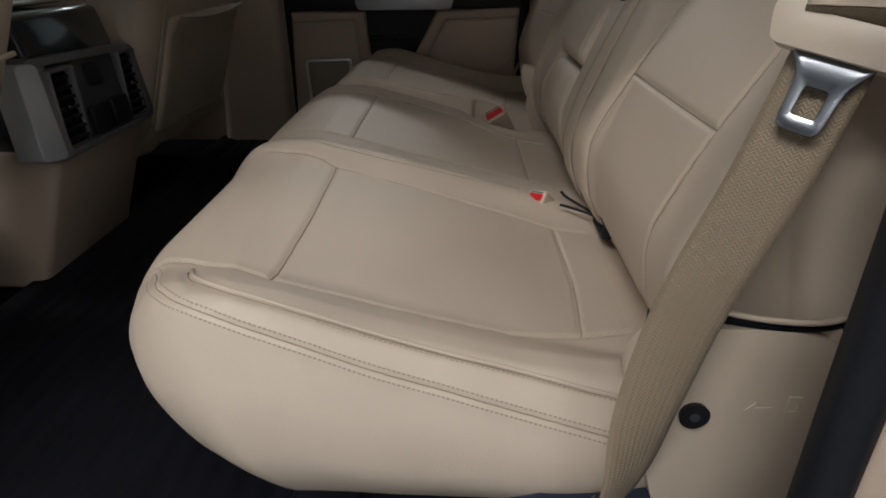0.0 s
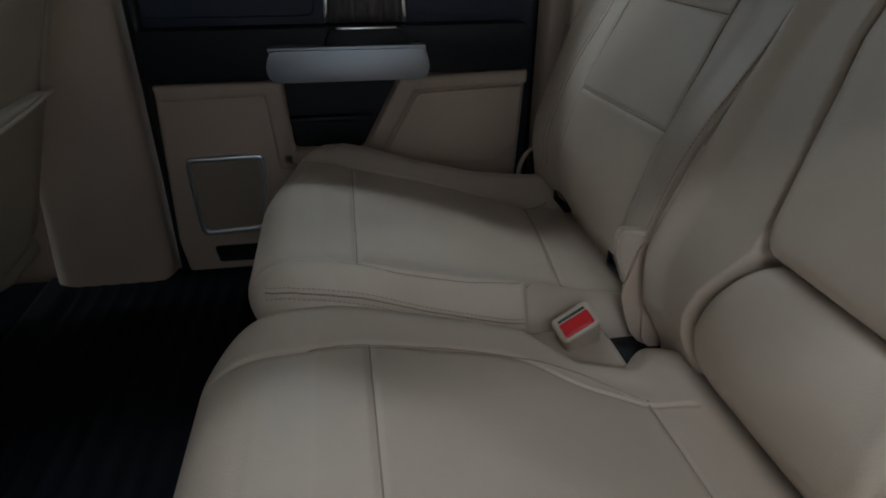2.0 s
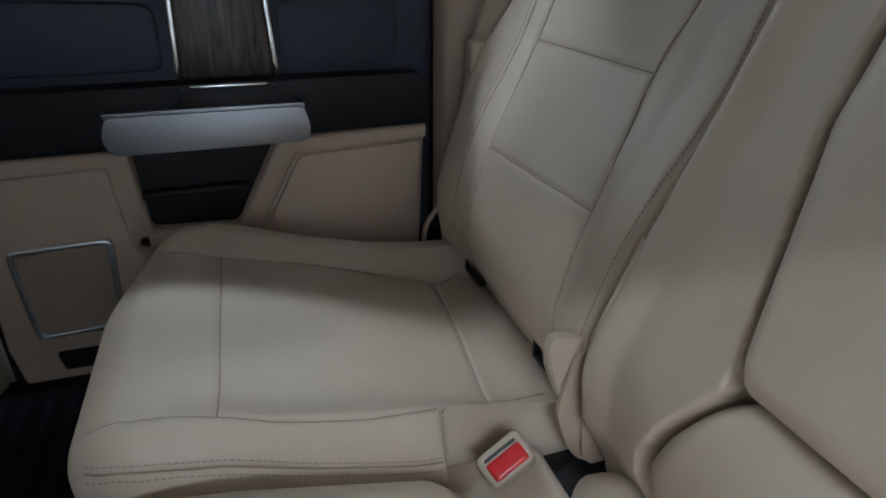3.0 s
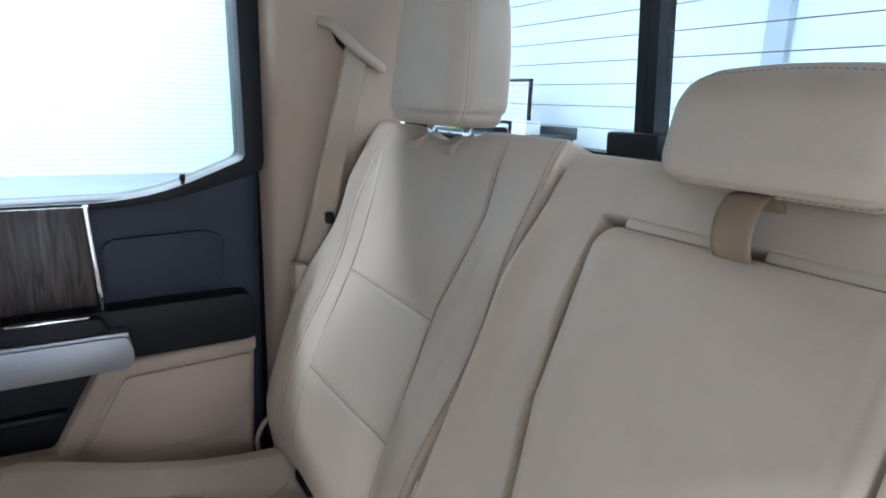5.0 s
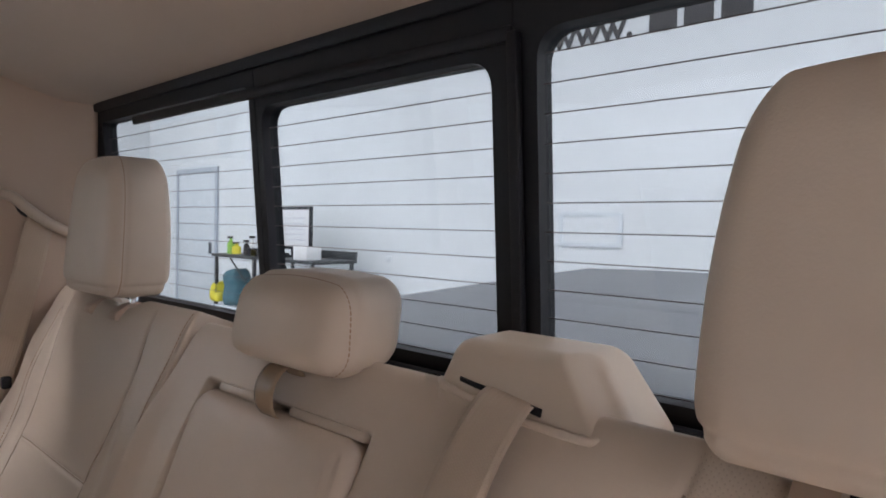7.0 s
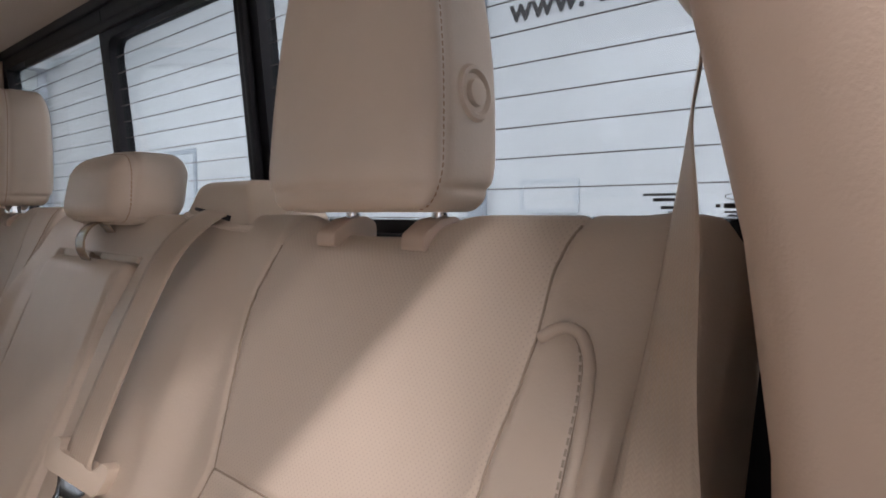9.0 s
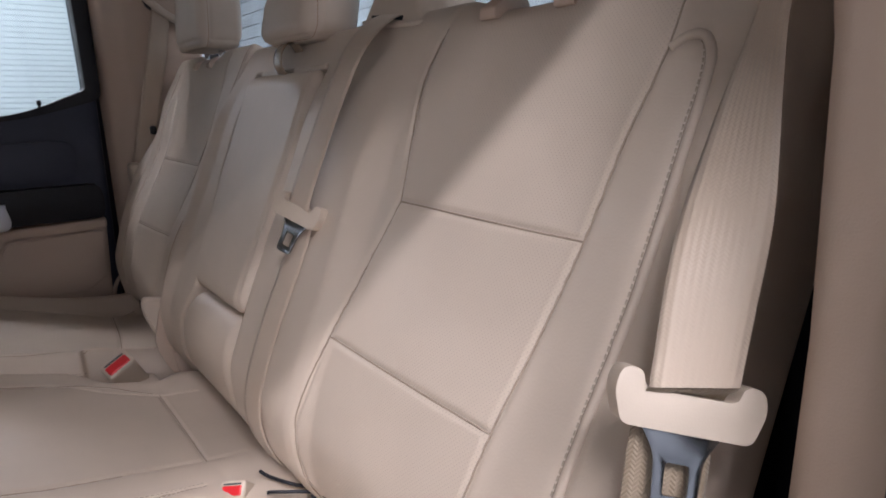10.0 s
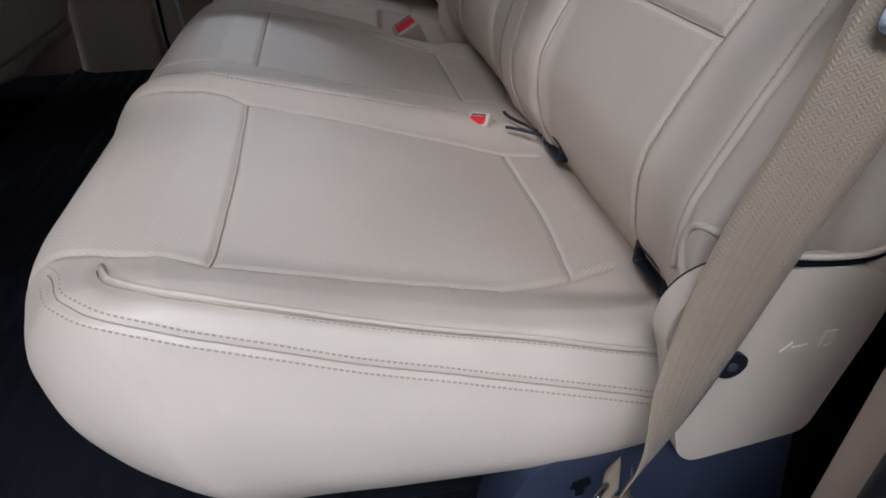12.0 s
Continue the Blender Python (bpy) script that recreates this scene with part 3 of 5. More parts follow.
def mat_shape(p, n):
    q = p.copy()
    x, y, z = p[:, 0], p[:, 1], p[:, 2]
    up = n[:, 2] > 0.5
    ins = smooth01((x + 0.60) / 0.03) * smooth01((0.02 - x) / 0.03) * smooth01((0.80 - np.abs(y)) / 0.03)
    rib = 0.5 + 0.5 * np.cos(x * 2 * math.pi / 0.036)
    q[:, 2] += up * (0.010 * (1 - ins) - 0.004 * ins * (rib > 0.35))
    return q


pad("mat", (-0.64, -0.84, FLOOR - 0.012), (0.06, 0.84, FLOOR), (0.008, 0.008, 0.006), (0.006, 0.03, 0.02), RUBBER, mat_thing, "", mat_shape)


def roof_shape(p, n):
    q = p.copy()
    x, y = p[:, 0], p[:, 1]
    q[:, 2] += -0.02 * smooth01((x - 0.40) / 0.2) + 0.06 * smooth01((0.70 - x) / 0.5) - 0.06 * smooth01((np.abs(y) - 0.76) / 0.17)
    return q


roof = pad("roof_lining", (-1.9, -0.90, 1.205), (0.672, 0.93, 1.30), (0.02, 0.02, 0.02), 0.03, HEADLINER, None, "", roof_shape)
tagged(roof, "tan cloth headliner over the cab", "headliner", "", "structure")
shell("firewall", box((-2.0, -0.93, -0.06), (-1.9, 0.93, 0.75)), BLACK, "black dashboard wall at the front of the cab", "dashboard", False)
shell("front_door_panel_passenger", box((-1.9, 0.86, -0.06), (-0.61, 0.95, 0.70), 0.01), TRIM_TAN, "tan passenger side front door panel", "door")
shell("front_door_panel_driver", box((-1.9, -0.95, -0.06), (-0.68, -0.86, 0.70), 0.01), TRIM_TAN, "tan driver side front door panel", "door")
# Front glass is out of view; its tint is added to dim the cab.
def front_glass(name, bm):
    ob = shell(name, bm, TINTED, "unseen front glass, tinted to dim the light from ahead", "glass", False)
    return ob


front_glass("windshield", box((-1.905, -0.93, 0.745), (-1.90, 0.93, 1.26)))
front_glass("front_window_passenger", box((-1.9, 0.90, 0.695), (-0.56, 0.905, 1.26)))
front_glass("front_window_driver", box((-1.9, -0.905, 0.695), (-0.67, -0.90, 1.26)))
shell("rear_panel", box((0.71, -0.93, -0.06), (0.76, 0.93, 0.80)), BLACK, "black panel behind the rear seat", "panel", False)
shell("sill_driver", prism(round_poly([(-0.95, -0.06), (-0.80, -0.06), (-0.80, 0.02), (-0.83, 0.045), (-0.95, 0.045)], 0.015, 3), "x", -0.68, 0.40), BLACK, "black plastic door sill", "sill")
shell("sill_passenger", prism(round_poly([(0.93, -0.06), (0.80, -0.06), (0.80, -0.03), (0.82, -0.02), (0.93, -0.02)], 0.01, 3), "x", -0.40, 0.40), BLACK, "black plastic door sill", "sill")


def cab_pillar(side):
    """Tan trim of the pillar behind the rear door, from the floor to the headliner."""
    outline = round_poly([(0.395, 0.93), (0.395, 0.892), (0.41, 0.856), (0.47, 0.838), (0.60, 0.818), (0.640, 0.803), (0.648, 0.81), (0.648, 0.93)], 0.012, 4)
    bm = bmesh.new()
    rings = []
    for z, lean in ((0.02, 0.0), (0.3, 0.0), (0.6, 0.0), (0.74, 0.006), (0.82, 0.018), (0.90, 0.038), (0.98, 0.046), (1.08, 0.052), (1.2, 0.06), (1.26, 0.065)):
        rings.append([bm.verts.new((x, side * (y - (lean * (1 - 0.45 * min(1, max(0, (x - 0.45) / 0.08))) if y < 0.9 else 0)), z)) for x, y in outline])
    for u, v in zip(rings, rings[1:]):
        for i in range(len(u)):
            j = (i + 1) % len(u)
            bm.faces.new((u[i], u[j], v[j], v[i]))
    bm.faces.new(rings[0])
    bm.faces.new(rings[-1][::-1])
    bmesh.ops.recalc_face_normals(bm, faces=bm.faces)
    return bm


shell("pillar_trim_passenger", cab_pillar(1), TRIM_TAN, "tan plastic rear pillar trim on the passenger side", "pillar trim")
shell("pillar_trim_driver", cab_pillar(-1), TRIM_TAN, "tan plastic rear pillar trim on the driver side", "pillar trim")

for side, name in ((1, "door_seal_passenger"), (-1, "door_seal_driver")):
    yy, top_y = (0.895, 0.86) if side > 0 else (0.915, 0.905)
    loop = catmull([(0.386, side * yy, z) for z in (0.02, 0.3, 0.6, 0.9, 1.08)] + [(0.372, side * (yy + (top_y - yy) * 0.5), 1.17), (0.33, side * top_y, 1.215), (0.2, side * top_y, 1.235), (-0.38, side * top_y, 1.245)], 6)
    ob = tube(name, loop, 0.015, BLACK, None, "", 10)
    tagged(ob, "black rubber door seal along the pillar", "door seal", "", "structure")
shell("door_jamb_driver", box((0.425, -0.97, -0.06), (0.70, -0.932, 1.26), 0.01), PAINT, "dark painted door jamb beside the pillar", "jamb")

poly = [(-0.62, 0.0), (-0.385, 0.0), (-0.378, 0.45), (-0.40, 1.26), (-0.56, 1.26), (-0.58, 0.4)]
shell("pillar_trim_front_passenger", prism(poly, "y", 0.795, 0.93, 0.03, 4), TRIM_TAN, "tan plastic trim of the middle pillar", "pillar trim")
poly = [(-0.70, 0.0), (-0.52, 0.0), (-0.52, 0.5), (-0.52, 1.26), (-0.66, 1.26), (-0.67, 0.4)]
shell("pillar_trim_front_driver", prism(poly, "y", -0.95, -0.86, 0.025, 3), TRIM_TAN, "tan plastic trim of the middle pillar", "pillar trim")
ob = tube("door_seal_front", catmull([(-0.368, 0.855, 0.02), (-0.362, 0.85, 0.3), (-0.362, 0.85, 0.6), (-0.37, 0.855, 0.9), (-0.38, 0.86, 1.2)], 6), 0.014, BLACK, None, "", 10)
tagged(ob, "black rubber seal at the front edge of the door opening", "door seal", "", "structure")

# ---- rear window ----
WX = 0.662
win = thing("window_1", "rear sliding window with black frame and heater wires", "window", (WX, 0, 0.82), "", "structure")


def pane_frame(name, y0, y1, z0, z1, r, grow):
    """The black border of one pane: square outside, rounded inside."""
    inner = round_poly([(y0, z0), (y1, z0), (y1, z1), (y0, z1)], r, 6)
    outer = []
    for y, z in inner:
        ty, tz = (y - y0) / (y1 - y0), (z - z0) / (z1 - z0)
        sy = grow[0] if ty < 0.5 else grow[1]
        sz = grow[2] if tz < 0.5 else grow[3]
        dy, dz = min(ty, 1 - ty) * (y1 - y0), min(tz, 1 - tz) * (z1 - z0)
        yy = y + (sy + dy) * (-1 if ty < 0.5 else 1) if dy < r + 1e-6 else y
        zz = z + (sz + dz) * (-1 if tz < 0.5 else 1) if dz < r + 1e-6 else z
        outer.append((yy, zz))
    part(name, frame_prism(outer, inner, "x", WX - 0.006, WX + 0.02), BLACK, win)


pane_frame("pane_border", 0.240, 0.758, 0.822, 1.152, 0.012, (0.014, 0.07, 0.08, 0.06))
pane_frame("pane_border", -0.176, 0.212, 0.822, 1.122, 0.03, (0.025, 0.013, 0.08, 0.09))
pane_frame("pane_border", -0.785, -0.226, 0.822, 1.140, 0.03, (0.07, 0.024, 0.08, 0.07))
part("top_lip", box((WX - 0.014, -0.82, 1.172), (WX - 0.0065, 0.82, 1.20), 0.006), BLACK, win)
part("slider_edge", box((WX - 0.018, -0.212, 0.80), (WX - 0.007, -0.200, 1.14), 0.003), BLACK, win)
part("slider_rail", box((WX - 0.016, -0.205, 1.132), (WX - 0.007, 0.60, 1.146), 0.003), BLACK, win)
part("bottom_rail", box((WX - 0.02, -0.82, 0.78), (WX - 0.007, 0.82, 0.808), 0.005), BLACK, win)
part("slider_latch", box((WX - 0.030, 0.185, 0.822), (WX - 0.008, 0.262, 0.850), 0.005), BLACK, win, "black slider latch")
for y0, y1 in ((0.24, 0.768), (-0.19, 0.215), (-0.80, -0.22)):
    g = part("pane", box((WX + 0.008, y0, 0.81), (WX + 0.012, y1, 1.16)), REAR_GLASS, win, "clear glass pane", False)
    g.visible_shadow = False
    for k in range(12):
        z = 1.1215 - k * 0.02705
        part("heater_wire", box((WX + 0.0065, y0, z - 0.00045), (WX + 0.0075, y1, z + 0.00045)), WIRE, win, "", False)
for y0, z0, w, t in ((-0.714, 0.843, 0.032, 0.0018), (-0.718, 0.839, 0.024, 0.0026), (-0.720, 0.833, 0.016, 0.0024), (-0.719, 0.829, 0.003, 0.0024), (-0.726, 0.829, 0.003, 0.002), (-0.7095, 0.825, 0.003, 0.002), (-0.766, 0.834, 0.017, 0.0036), (-0.7535, 0.834, 0.003, 0.0024), (-0.7785, 0.834, 0.003, 0.0024), (-0.7665, 0.8295, 0.017, 0.0015), (-0.767, 0.827, 0.014, 0.0015), (-0.767, 0.824, 0.026, 0.0015)):
    part("label_bar", box((WX + 0.0066, y0 - w / 2, z0 - t / 2), (WX + 0.0074, y0 + w / 2, z0 + t / 2)), DARK_GREY, win, "", False)
oval = [(-0.7665 + 0.0085 * math.cos(a), 0.8407 + 0.0026 * math.sin(a)) for a in np.linspace(0, 2 * math.pi, 25)[:-1]]
part("label_oval", frame_prism(oval, [(-0.7665 + (y + 0.7665) * 0.93, 0.8407 + (z - 0.8407) * 0.8) for y, z in oval], "x", WX + 0.0066, WX + 0.0074), DARK_GREY, win, "", False)
for ob in win.children:
    for v in ob.data.vertices:
        v.co.x += 0.018 - 0.085 * (v.co.z - 0.83)

# ---- truck bed behind the cab ----
def bed_top(x):
    return 0.705 + 0.032 * x


def cover_shape(p, n):
    q = p.copy()
    q[:, 2] += bed_top(p[:, 0]) - 0.815 + 0.014 * np.cos(p[:, 1] / 0.78 * 1.57)
    for x in (1.65,):
        q[:, 2] -= 0.004 * np.exp(-(((p[:, 0] - x) / 0.012) ** 2))
    for y in (-0.70, 0.70):
        q[:, 2] -= 0.004 * np.exp(-(((p[:, 1] - y) / 0.012) ** 2))
    return q


def bed_rail(y0, y1):
    bm = box((0.80, y0, -0.1), (2.78, y1, 0.0), 0.03)
    for v in bm.verts:
        if v.co.z > -0.05:
            v.co.z += bed_top(v.co.x) - 0.02
    return bm


bed = thing("truck_bed", "truck bed closed by a smooth grey vinyl cover", "truck bed", (1.6, 0, GROUND))
pad("bed_cover", (0.80, -0.77, 0.76), (2.74, 0.77, 0.815), (0.015, 0.015, 0.015), 0.018, VINYL, bed, "grey vinyl bed cover", cover_shape)
part("bed_side", bed_rail(0.74, 0.90), PAINT, bed)
part("bed_side", bed_rail(-0.90, -0.74), PAINT, bed)
part("tailgate", box((2.73, -0.78, -0.1), (2.80, 0.78, 0.79), 0.02), PAINT, bed)
for wy in (-0.88, 0.64):
    bm = bmesh.new()
    bmesh.ops.create_cone(bm, cap_ends=True, segments=40, radius1=0.39, radius2=0.39, depth=0.24, matrix=Matrix.Translation((1.7, wy + 0.12, GROUND + 0.39)) @ Euler((radians(90), 0, 0)).to_matrix().to_4x4())
    bmesh.ops.bevel(bm, geom=bm.edges[:], offset=0.03, segments=2, affect="EDGES")
    part("wheel", bm, RUBBER, bed, "black truck tyre")

# ---- rear seat ----
def cushion_top(x, y):
    """Height of the seat top along its length, in the panels and on the side bolsters."""
    panel = np.interp(x, [-0.21, -0.15, -0.10, -0.05, 0.0, 0.1, 0.2, 0.31, 0.40], [0.298, 0.312, 0.321, 0.322, 0.313, 0.287, 0.258, 0.226, 0.208])
    bol = np.interp(x, [-0.20, -0.10, -0.05, 0.0, 0.1, 0.23, 0.31, 0.40], [0.315, 0.336, 0.337, 0.328, 0.302, 0.268, 0.256, 0.250])
    w = smooth01((np.abs(y) - 0.640) / 0.075)
    mid = 0.013 * np.exp(-(((y + 0.262) / 0.042) ** 2)) + 0.006 * np.exp(-(((y - 0.0) / 0.22) ** 4)) + 0.008 * np.exp(-(((y - 0.20) / 0.035) ** 2)) + (0.012 + 0.014 * smooth01((x - 0.02) / 0.26)) * np.exp(-(((y - 0.285) / 0.040) ** 2))
    pillow = 0.006 * np.clip(1 - ((np.abs(y) - 0.49) / 0.17) ** 2, 0, 1) * np.clip(1 - ((x - 0.155) / 0.17) ** 2, 0, 1)
    return panel * (1 - w) + bol * w + mid + pillow


DRV_SEAMS = [
    [(-0.165, -0.61), (-0.123, -0.626), (-0.07, -0.647), (-0.027, -0.658), (0.005, -0.675), (0.097, -0.673), (0.23, -0.663), (0.313, -0.627), (0.37, -0.60)],
    [(0.003, -0.675), (0.004, -0.49), (0.0, -0.324)],
    [(-0.155, -0.280), (-0.107, -0.291), (-0.026, -0.306), (0.0, -0.324), (0.108, -0.329), (0.178, -0.335), (0.251, -0.339), (0.32, -0.346)],
    [(0.313, -0.627), (0.323, -0.509), (0.32, -0.346), (0.37, -0.34)],
]
MID_SEAMS = [
    [(-0.155, -0.152), (-0.103, -0.165), (-0.041, -0.173), (0.0, -0.180), (0.113, -0.186), (0.196, -0.173), (0.305, -0.156), (0.36, -0.15)],
    [(0.0, -0.180), (0.0, 0.142)],
    [(-0.16, 0.125), (-0.06, 0.13), (0.0, 0.142), (0.15, 0.15), (0.23, 0.13), (0.29, 0.10), (0.36, 0.10)],
    [(0.303, -0.156), (0.30, 0.10)],
    [(-0.15, -0.205), (-0.12, -0.222), (-0.084, -0.242), (-0.04, -0.258), (0.001, -0.267), (0.098, -0.266), (0.204, -0.255), (0.281, -0.232)],
]
PAS_SEAMS = [
    [(-0.135, 0.335), (-0.103, 0.320), (-0.07, 0.309), (-0.005, 0.296), (0.048, 0.287), (0.136, 0.285), (0.209, 0.294), (0.282, 0.318), (0.37, 0.345)],
    [(-0.005, 0.296), (0.0, 0.652)],
    [(-0.14, 0.70), (-0.077, 0.672), (0.0, 0.652), (0.138, 0.655), (0.252, 0.645), (0.317, 0.632), (0.37, 0.662)],
    [(0.282, 0.318), (0.304, 0.47), (0.317, 0.632)],
]
# piping and double seam of the side bolster, in planes seen along slanting directions: (x, rise)
SLANT_TOP, SLANT_SIDE = (0.50, 0.87), (0.33, 0.94)
PIPING = [(-0.074, -0.0505), (-0.060, -0.0575), (-0.031, -0.0649), (0.009, -0.0754), (0.060, -0.0908), (0.114, -0.1075), (0.169, -0.1225), (0.254, -0.1433), (0.297, -0.1548), (0.345, -0.1655)]
SIDE_SEAM = [(-0.122, 0.0770), (-0.111, 0.0768), (-0.096, 0.0755), (-0.067, 0.0706), (-0.039, 0.0632), (-0.003, 0.0511), (0.045, 0.0342), (0.110, 0.0098), (0.165, -0.0068), (0.226, -0.0255), (0.289, -0.0432), (0.345, -0.0580)]


def slant_row(pts, slant, off=0.0):
    """Starting points outside the cushion from which the line is cast onto it."""
    return [(x, -1.2, (v + off + 1.2 * slant[0]) / slant[1]) for x, v in pts]


def slant_way(slant):
    return (0, slant[1], -slant[0])


INNER_SEAM = [(-0.118, 0.300), (-0.078, 0.308), (-0.003, 0.297), (0.077, 0.271), (0.171, 0.245), (0.212, 0.238)]


def cushion_shape(seams, y_out, split, beads=(), doubles=()):
    def shape(p, n):
        q = p.copy()
        x, y, z = p[:, 0], p[:, 1], p[:, 2]
        w = np.clip((z - 0.150) / 0.16, 0, 1)
        q[:, 2] += w * (cushion_top(x, y) - 0.31) - (0.020 + 0.028 * np.clip((np.abs(y) - 0.55) / 0.15, 0, 1)) * (1 - w) * smooth01((0.46 - x) / 0.20)
        fw = np.clip((0.12 - x) / 0.29, 0, 1)
        q[:, 0] += 0.102 * np.clip((0.285 - z) / 0.135, 0, 1) ** 1.5 * fw
        end = np.clip((y * y_out - 0.55) / 0.235, 0, 1)
        q[:, 0] += 0.10 * end ** 1.9 * fw
        side = np.clip((y * y_out - 0.70) / 0.085, 0, 1)
        q[:, 1] -= y_out * 0.030 * np.clip((y * y_out - 0.60) / 0.18, 0, 1) * np.clip((0.262 - z) / 0.112, 0, 1) ** 1.5
        q[:, 1] -= y_out * 0.026 * side * smooth01((z - 0.20) / 0.11)
        if y_out < 0:
            q[:, 1] -= 0.056 * smooth01((y - 0.06) / 0.17) * smooth01((x - 0.17) / 0.07) * (1 - 0.75 * smooth01((x - 0.30) / 0.06))
        else:
            q[:, 1] += 0.034 * smooth01((0.305 - y) / 0.05) * smooth01((x - 0.206) / 0.012) * smooth01((0.40 - x) / 0.02)
        near = np.clip(1 - np.abs(y - split) / 0.11, 0, 1)
        q[:, 0] += 0.05 * near ** 2 * fw
        x = q[:, 0].copy()
        up = np.clip(np.clip(n[:, 2] + 0.15, 0, 1) + np.clip(-n[:, 0], 0, 1) * 0.8, 0, 1)
        g = np.zeros(len(p))
        for s in seams:
            g = np.maximum(g, groove(x, y, s))
        g2 = np.zeros(len(p))
        for pts, slant in beads:
            face = smooth01((n[:, 2] * slant[0] - n[:, 1] * slant[1]) / 0.3)
            g2 = np.maximum(g2, face * groove(q[:, 0], q[:, 2] * slant[1] + q[:, 1] * slant[0], catmull(pts, 6).tolist(), 0.0045, 0.0022))
        for pts, slant in doubles:
            face = smooth01((n[:, 2] * slant[0] - n[:, 1] * slant[1]) / 0.3)
            far = line_dist(q[:, 0], q[:, 2] * slant[1] + q[:, 1] * slant[0], catmull(pts, 6).tolist())
            g2 = g2 + face * (0.0028 * np.exp(-((far / 0.0024) ** 2)) - 0.0016 * np.exp(-((far / 0.0085) ** 2)))
        if y_out > 0:
            g2 = np.maximum(g2, smooth01((0.30 - y) / 0.02) * groove(q[:, 0], q[:, 2], INNER_SEAM, 0.003, 0.003))
        m = g * up + g2
        return q - n * m[:, None]
    return shape


def panel_pick(polys):
    def pick(c, n):
        idx = np.zeros(len(c), np.int32)
        top = n[:, 2] > 0.3
        for k, poly in polys:
            idx[inside(c[:, 0], c[:, 1], poly) & top] = k
        return idx
    return pick


STEP = 0.0032
bench = thing("bench_seat", "tan leather split rear bench with stitched panels and fold-down centre", "seat", (0.1, 0, FLOOR))
drv = pad("driver_cushion", (-0.184, -0.787, 0.150), (0.44, 0.238, 0.31), (0.07, 0.05, 0.07), STEP, [LEATHER, PERF_SEAT, PERF_STRIP], bench, "tan leather double cushion", cushion_shape(DRV_SEAMS + MID_SEAMS, -1, 0.238, [(PIPING, SLANT_TOP)], [(SIDE_SEAM, SLANT_SIDE)]),
          panel_pick([(1, DRV_SEAMS[0] + DRV_SEAMS[2][::-1]), (2, [(0.313, -0.627), (0.323, -0.509), (0.32, -0.346), (0.372, -0.346), (0.372, -0.600)])]))
pas = pad("passenger_cushion", (-0.160, 0.246, 0.150), (0.44, 0.787, 0.31), (0.07, 0.05, 0.07), STEP, [LEATHER, PERF_SEAT, PERF_STRIP], bench, "tan leather single cushion", cushion_shape(PAS_SEAMS, 1, 0.246),
          panel_pick([(1, PAS_SEAMS[0] + PAS_SEAMS[2][::-1]), (2, [(0.282, 0.318), (0.304, 0.47), (0.317, 0.632), (0.372, 0.655), (0.372, 0.352)])]))
part("seat_base", box((0.02, -0.70, FLOOR - 0.012), (0.42, 0.75, 0.18), 0.01), BLACK, bench, "dark plastic seat base")
for y in (-0.70, -0.35, 0.30, 0.70):
    part("base_leg", prism([(-0.02, FLOOR - 0.012), (0.06, FLOOR - 0.012), (0.10, 0.17), (0.05, 0.17)], "y", y - 0.02, y + 0.02, 0.004), BLACK, bench)

drv_tree = surface_of(drv)
# Shade in the cushion seam grooves, drawn as thin dark tubes.
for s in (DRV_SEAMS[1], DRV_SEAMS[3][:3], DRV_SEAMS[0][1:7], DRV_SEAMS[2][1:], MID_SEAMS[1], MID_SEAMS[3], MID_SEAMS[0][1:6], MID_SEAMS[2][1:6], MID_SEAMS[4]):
    laid_tube("seam", drv_tree, [(x, y, 0.5) for x, y in s], (0, 0, -1), 0.0009, SEAM, drv, "thin dark tan line put in for the seam's shade", 0.0004)
stitch_rows("stitching", drv_tree, [slant_row(SIDE_SEAM, SLANT_SIDE, o) for o in (-0.0052, 0.0052)], slant_way(SLANT_SIDE), drv, 0.0044, 0.0029, 0.0012)
laid_tube("seam", drv_tree, slant_row(SIDE_SEAM, SLANT_SIDE), slant_way(SLANT_SIDE), 0.0006, SEAM, drv, "thin dark tan line put in for the seam's shade", 0.0003)
laid_tube("piping", drv_tree, slant_row(PIPING, SLANT_TOP), slant_way(SLANT_TOP), 0.0021, LEATHER, drv, "tan leather piping", 0.0008)
stitch_rows("stitching", drv_tree, [slant_row(PIPING[4:], SLANT_TOP, -0.0042)], slant_way(SLANT_TOP), drv, 0.0046, 0.0030, 0.0009)
laid_tube("seam", drv_tree, slant_row(PIPING, SLANT_TOP, -0.0026), slant_way(SLANT_TOP), 0.0007, SEAM, drv, "thin dark tan line put in for the seam's shade", 0.0002)
stitch_rows("stitching", drv_tree, [[(x, y + o, 0.5) for x, y in MID_SEAMS[4]] for o in (-0.006, 0.006)], (0, 0, -1), drv)
pas_tree = surface_of(pas)
# The single cushion's groove shade, again as dark tubes.
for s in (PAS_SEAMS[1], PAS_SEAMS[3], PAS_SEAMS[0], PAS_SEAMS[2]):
    laid_tube("seam", pas_tree, [(x, y, 0.5) for x, y in s], (0, 0, -1), 0.0009, SEAM, pas, "thin dark tan line put in for the seam's shade", 0.0004)
laid_tube("seam", pas_tree, [(x, 0.0, z) for x, z in INNER_SEAM], (0, 1, 0), 0.0010, SEAM, pas, "thin dark tan line put in for the seam's shade", 0.0004)
stitch_rows("stitching", pas_tree, [[(x, 0.0, z + o) for x, z in INNER_SEAM] for o in (-0.006, 0.006)], (0, 1, 0), pas, mat=THREAD)

# ---- seat backs: (y, v, w) with v up along the back and w forward ----
BX, BZ, SN, CS = 0.318, 0.20, 0.375, 0.927


